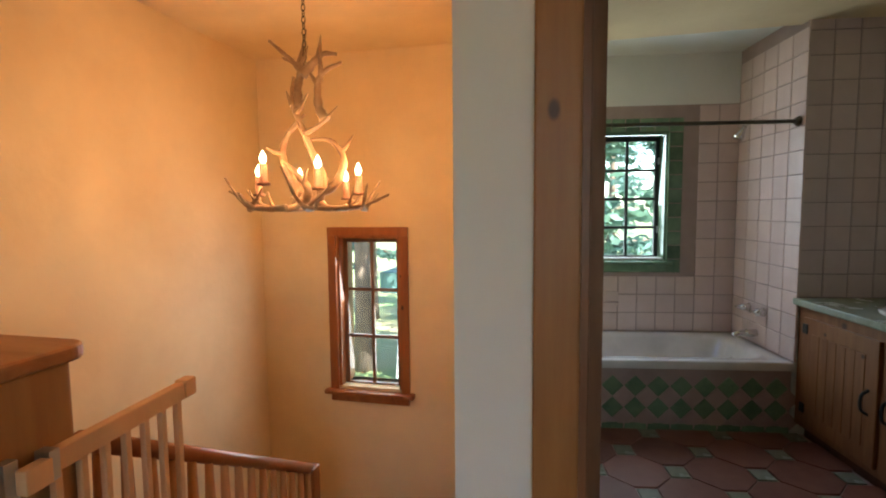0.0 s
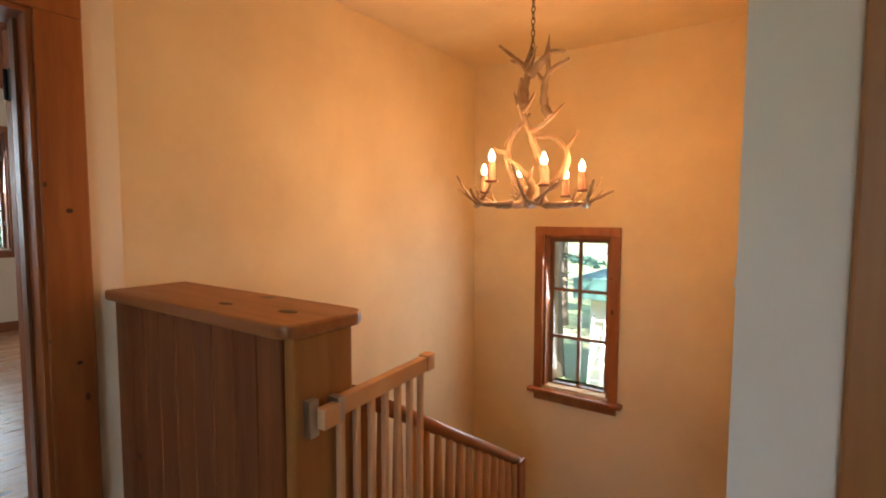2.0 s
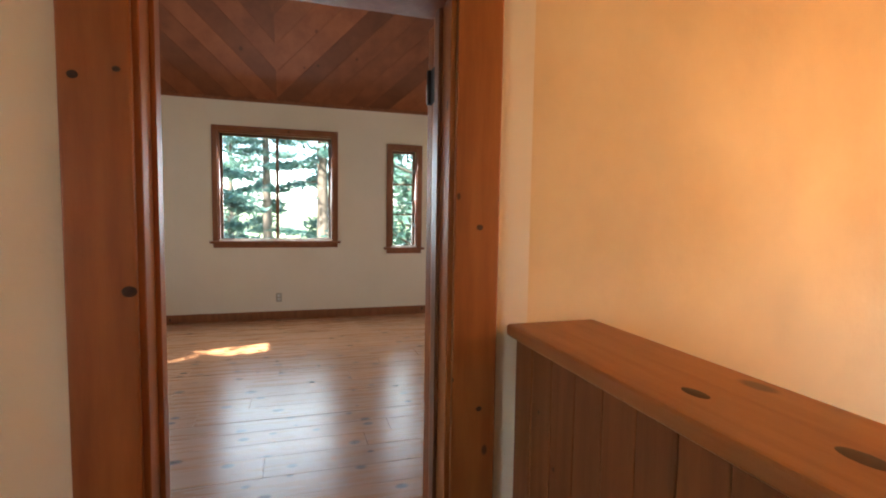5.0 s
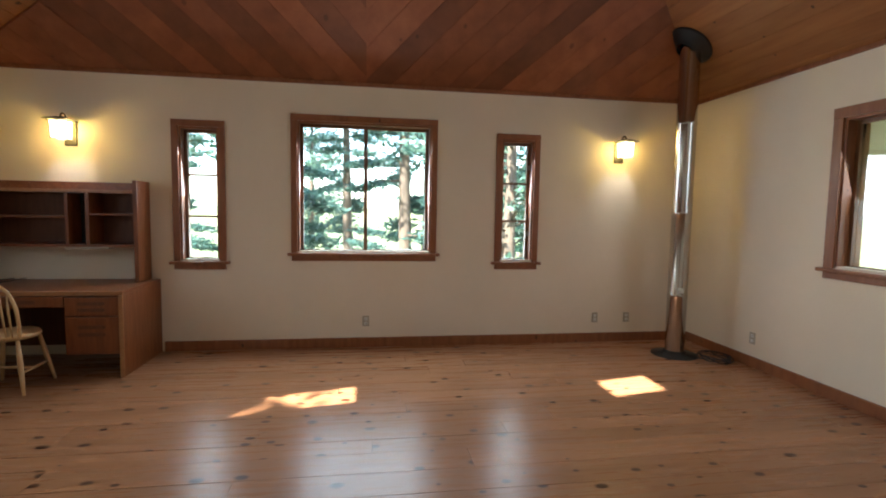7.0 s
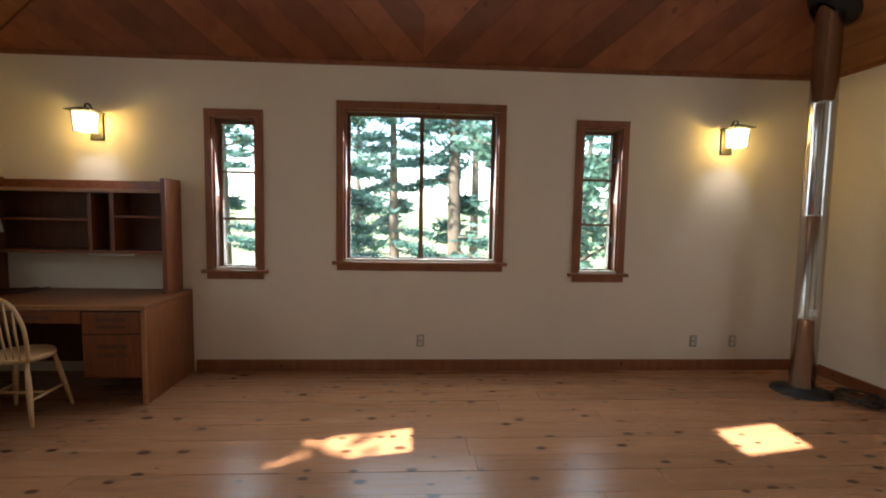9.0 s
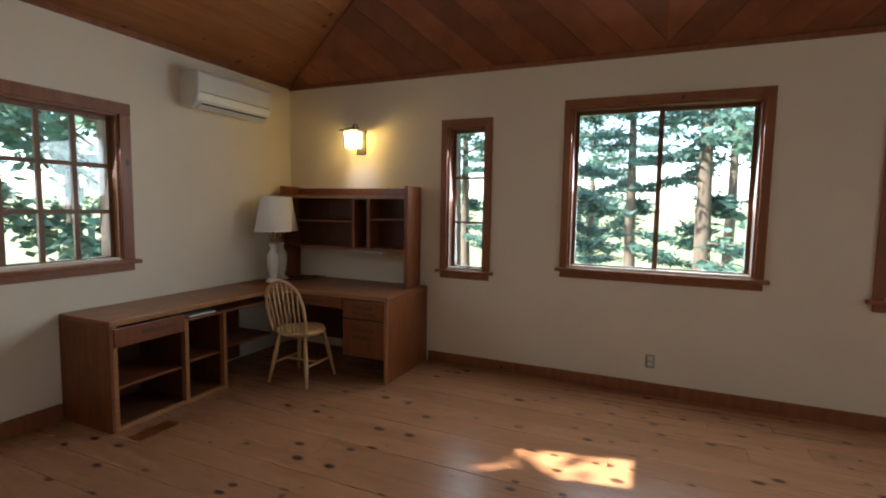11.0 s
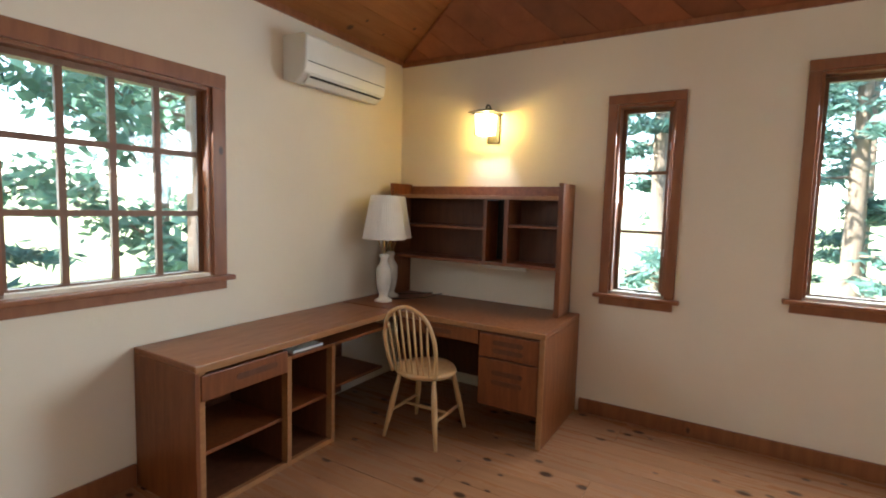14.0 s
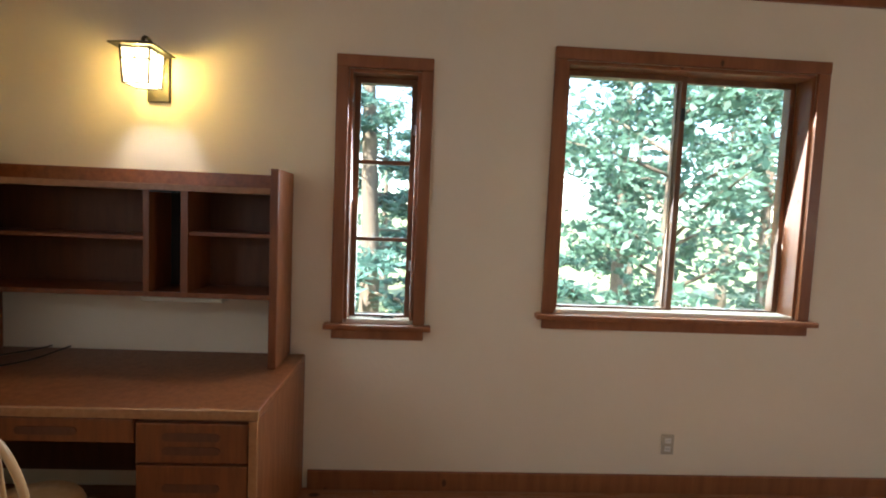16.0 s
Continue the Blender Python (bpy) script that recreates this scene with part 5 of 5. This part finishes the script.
def tree_mesh(seed, height, crown_lo, spread, leaves, size, conifer):
    r = random.Random(seed)
    tb_ = bmesh.new()
    lean = Vector((r.uniform(-0.4, 0.4), r.uniform(-0.4, 0.4), 0))
    top = lambda f: Vector((lean.x * f * f, lean.y * f * f, height * f))
    tube(tb_, [top(i / 8) + Vector((r.uniform(-0.04, 0.04), r.uniform(-0.04, 0.04), 0)) for i in range(9)], [0.26 * (1 - 0.88 * i / 8) * (1.3 if i == 0 else 1) for i in range(9)], 9)
    tips = []
    for k in range(34):
        f = crown_lo + (1 - crown_lo) * (k + r.random()) / 34
        a = r.uniform(0, 2 * math.pi)
        ln = spread * (1.15 - 0.85 * f if conifer else (0.55 + 0.6 * math.sin(math.pi * min(1, (f - crown_lo) / (1 - crown_lo) + 0.12)))) * r.uniform(0.6, 1.1)
        p = top(f)
        d = Vector((math.cos(a), math.sin(a), -0.12 if conifer else r.uniform(0.1, 0.6)))
        pts = [p, p + d * ln * 0.5 + Vector((0, 0, 0.1)), p + d * ln]
        tube(tb_, pts, [0.045, 0.028, 0.008], 5)
        tips.append(pts)
    vs, fs = [], []
    for k in range(leaves):
        pts = r.choice(tips)
        u = r.uniform(0.25, 1.05)
        c = pts[0].lerp(pts[2], u) + Vector((r.gauss(0, 0.22), r.gauss(0, 0.22), r.gauss(0, 0.07 if conifer else 0.2)))
        d1_ = Vector((r.gauss(0, 1), r.gauss(0, 1), r.gauss(0, 0.5))).normalized()
        d2_ = d1_.cross(Vector((r.gauss(0, 1), r.gauss(0, 1), r.gauss(0, 1)))).normalized()
        s = size * r.uniform(0.6, 1.4)
        a_, b_ = d1_ * s, d2_ * s * (0.28 if conifer else 0.6)
        i0 = len(vs)
        vs += [c - a_, c + b_ * 0.8 - a_ * 0.1, c + a_, c - b_ * 0.8 - a_ * 0.1]
        fs.append((i0, i0 + 1, i0 + 2, i0 + 3))
    me = bpy.data.meshes.new("crown")
    me.from_pydata([tuple(v) for v in vs], [], fs)
    return tb_, me


def tree(seed, label, height, crown_lo, spread, leaves, size, conifer):
    t = thing("tree", label, "tree", "woodland trees")
    tr_, me = tree_mesh(seed, height, crown_lo, spread, leaves, size, conifer)
    part("trunk", tr_, BARK, t)
    me.materials.append(NEEDLE if conifer else LEAF)
    c = new("crown", me)
    c.parent = t
    return t


kinds = [tree(3, "tall broadleaf tree with a loose green crown", 12.5, 0.22, 2.6, 6500, 0.13, False),
         tree(8, "tall conifer with drooping needled boughs", 14.0, 0.16, 2.7, 7500, 0.16, True),
         tree(21, "slender broadleaf tree with a loose green crown", 10.5, 0.18, 2.2, 5500, 0.12, False),
         tree(34, "tall bare-stemmed tree with a high crown", 15.0, 0.42, 2.8, 6000, 0.14, False)]
# the last tree is unseen, added so its crown dapples the southern sun patch
PLACES = [(-14.5, -2.2), (-16.5, 1.4), (-13.8, 3.9), (-19.0, -6.5), (-20.0, 5.5), (-22.0, -0.6), (-18.5, 9.5), (-25.0, 3.0), (-24.0, -8.0), (-27.0, 9.0),
          (-16.0, -10.5), (-12.0, -10.0), (-8.6, -9.6), (-5.2, -11.2), (-1.6, -10.4), (-10.4, -14.0), (-6.6, -15.5), (-2.6, -15.0), (-14.0, -17.0),
          (-4.4, 13.0), (0.4, 9.6), (3.0, 11.5), (-1.6, 17.0), (2.0, 18.5), (5.5, 15.0), (-6.5, 19.0), (-30.0, -3.0), (-29.0, 15.0), (-3.0, 25.0), (3.5, 26.0), (8.0, 22.0), (-1.0, -4.9)]
rr = random.Random(11)
first = set()
for i, (x, y) in enumerate(PLACES):
    k = (1 if i in (0, 1, 5, 8) else 2 if i == 31 else i % 4)
    m = Matrix.Translation((x, y, -3.2)) @ Matrix.Rotation(rr.uniform(0, 6.28), 4, "Z")
    if k not in first:
        first.add(k)
        kinds[k].matrix_world = m
    else:
        copy_thing(kinds[k], m)

# shed and ladder beyond the stairwell window
shd = thing("shed", "dark green shed with a pale wall among the trees", "shed")
part("wall", box_bm(-3.1, -0.5, 12.0, 14.0, -3.3, -0.6, 0.02), CONCRETE, shd)
part("roof", box_bm(-3.4, -0.1, 11.6, 14.4, -0.6, -0.1, 0.02), SHED, shd)
ld = thing("ladder", "white aluminium ladder leaning on the shed", "ladder")
for x in (-3.0, -2.7):
    part("rail", tube(bmesh.new(), [(x, 11.5, -3.2), (x, 11.95, -1.0)], 0.03, 6), WHITE_PLASTIC, ld)
for i in range(8):
    f = (i + 0.5) / 8
    part("rung", tube(bmesh.new(), [(-3.0, 11.5 + 0.45 * f, -3.2 + 2.2 * f), (-2.7, 11.5 + 0.45 * f, -3.2 + 2.2 * f)], 0.018, 6), WHITE_PLASTIC, ld)

# ---- pieces: study floor boards ----
fl = structure("floor", box_bm(XW, XE, YS, YN, -0.3, -0.012, 0), FLOOR_GAP, "wide knotty pine floor boards, waxed and glossy", "floor")
door_gap = part("threshold", box_bm(XE - 0.0, XH, DOOR[0], DOOR[1], -0.2, 0.004, 0.002), HALL_PINE, fl)
rb_ = random.Random(2)
x = XW
while x < XE - 0.01:
    w = min(rb_.choice((0.18, 0.205, 0.23)), XE - x)
    y = YS - rb_.uniform(0, 1.5)
    while y < YN:
        ln = rb_.uniform(1.6, 3.4)
        a, b = max(y, YS), min(y + ln, YN)
        if b - a > 0.02:
            o = part("floor_board", box_bm(0.0008, w - 0.0008, 0.0008, b - a - 0.0008, -0.014, rb_.uniform(-0.0006, 0.0006), 0.0009), FLOOR_PINE, fl)
            o.location = (x, a, 0)
        y += ln
    x += w


# ---- pieces: bathroom tiles ----
def tile_mesh(name, w, h, d, material, bevel=0.003):
    b = box_bm(0, w, 0, d, 0, h, 0)
    es = [e for e in b.edges if all(abs(v.co.y) < 1e-6 for v in e.verts)]
    bmesh.ops.bevel(b, geom=es, offset=bevel, segments=1, affect="EDGES")
    me = bpy.data.meshes.new(name)
    bmesh.ops.recalc_face_normals(b, faces=b.faces)
    b.to_mesh(me)
    b.free()
    me.materials.append(material)
    return me


S = 0.15
wall_tile = tile_mesh("wall_tile", S - 0.006, S - 0.006, 0.012, TILE_PINK)
green_tile = tile_mesh("green_tile", 0.105, 0.105, 0.014, TILE_GREEN)
bn = structure("tiling_north", wall_boxes(bmesh.new(), "y", BY1 - 0.006, BY1 - 0.001, BX0, BX1, 0.47, 2.29, [BWIN]), GROUT, "grouted pale square wall tiles with a green border", "wall tiles")
be = structure("tiling_east", wall_boxes(bmesh.new(), "x", BX1 + 0.004, BX1 + 0.009, TY, BY1, 0.47, 2.70), GROUT, "grouted pale square wall tiles", "wall tiles")
bs = structure("tiling_stub", wall_boxes(bmesh.new(), "y", TY - 0.008, TY - 0.003, BX1, 2.6, 0.9, 2.70), GROUT, "grouted pale square wall tiles", "wall tiles")


def put(me, parent, m):
    o = new(me.name, me)
    o.parent = parent
    o.matrix_local = m
    return o


bord = (BWIN[0] - 0.115, BWIN[1] + 0.115, BWIN[2] - 0.115, BWIN[3] + 0.115)
for i in range(12):
    for j in range(12):
        x0, z0 = BX1 - (i + 1) * S, 0.485 + j * S
        if x0 < BX0 + 0.3 or (x0 + S > bord[0] and x0 < bord[1] and z0 + S > bord[2] and z0 < bord[3]):
            continue
        put(wall_tile, bn, Matrix.Translation((x0 + 0.003, BY1 - 0.012, z0 + 0.003)))
nx = 6
for j in range(11):
    z = bord[2] + j * (bord[3] - bord[2] - 0.11) / 10
    for x in (bord[0], bord[1] - 0.108):
        put(green_tile, bn, Matrix.Translation((x, BY1 - 0.014, z)))
for i in range(1, 6):
    x = bord[0] + i * (bord[1] - bord[0] - 0.108) / 6
    for z in (bord[2], bord[3] - 0.11):
        put(green_tile, bn, Matrix.Translation((x, BY1 - 0.014, z)))
turn_e = Matrix.Rotation(radians(-90), 4, "Z")
for i in range(5):
    for j in range(14):
        put(wall_tile, be, Matrix.Translation((BX1 - 0.002, BY1 - i * S - 0.003 - 0.01, 0.485 + j * S + 0.003)) @ turn_e)
for i in range(4):
    for j in range(12):
        put(wall_tile, bs, Matrix.Translation((BX1 + 0.003 + i * S, TY - 0.014, 0.91 + j * S)))
# tub apron: diamonds of green between pale ones
D = 0.105
dia = tile_mesh("diamond_tile", D - 0.005, D - 0.005, 0.010, TILE_GREEN)
dia_p = tile_mesh("pale_diamond_tile", D - 0.005, D - 0.005, 0.010, TILE_ROSE)
step = D * math.sqrt(2)
r45 = Matrix.Rotation(radians(-45), 4, "Y")
for i in range(9):
    for j in range(2):
        xc, zc = BX1 - 0.09 - i * step, 0.155 + j * step
        put(dia, ap, Matrix.Translation((xc - step / 2 + 0.003, TY - 0.009, zc)) @ Matrix.Rotation(radians(45), 4, "Y"))
        put(dia_p, ap, Matrix.Translation((xc + 0.003, TY - 0.008, zc + (step / 2 if j == 0 else -step * 1.5))) @ Matrix.Rotation(radians(45), 4, "Y"))
strip = tile_mesh("edge_tile", 0.145, 0.045, 0.011, TILE_GREEN)
for i in range(9):
    put(strip, ap, Matrix.Translation((BX1 - 0.15 * (i + 1), TY - 0.009, 0.004)))
# floor: octagons with small green insets
OCT = 0.32
bm = bmesh.new()
k = 0.085
h = OCT / 2 - 0.004
top = [bm.verts.new((x, y, 0.010)) for x, y in ((-h + k, -h), (h - k, -h), (h, -h + k), (h, h - k), (h - k, h), (-h + k, h), (-h, h - k), (-h, -h + k))]
bot = [bm.verts.new((v.co.x * 1.005, v.co.y * 1.005, 0.0)) for v in top]
bm.faces.new(top)
for i in range(8):
    j = (i + 1) % 8
    bm.faces.new((bot[i], bot[j], top[j], top[i]))
octo = bpy.data.meshes.new("octagon_tile")
bm.to_mesh(octo); bm.free(); octo.materials.append(TERRACOTTA)
bm = box_bm(-0.05, 0.05, -0.05, 0.05, 0.0, 0.009, 0)
ins = bpy.data.meshes.new("inset_tile")
bm.to_mesh(ins); bm.free(); ins.materials.append(GREEN_TOP)
flb = bpy.data.objects["floor_bath"]
R45 = Matrix.Rotation(radians(45), 4, "Z")
for i in range(-8, 9):
    for j in range(-8, 9):
        c = R45 @ Vector((i * OCT, j * OCT, 0)) + Vector((1.3, 2.1, 0))
        if 0.25 < c.x < 2.1 and 1.15 < c.y < 3.1:
            put(octo, flb, BATH @ Matrix.Translation(c) @ R45)
        c = R45 @ Vector(((i + 0.5) * OCT, (j + 0.5) * OCT, 0)) + Vector((1.3, 2.1, 0))
        if 0.25 < c.x < 2.1 and 1.15 < c.y < 3.05:
            put(ins, flb, BATH @ Matrix.Translation(c))
for ob in (window_b, tb, sh, rod, sd, vn, ct, sk, bn, be, bs, *[bpy.data.objects[n] for n in ("wall_bath_north", "wall_bath_stub", "wall_bath_east")]):
    ob.matrix_world = BATH @ ob.matrix_world
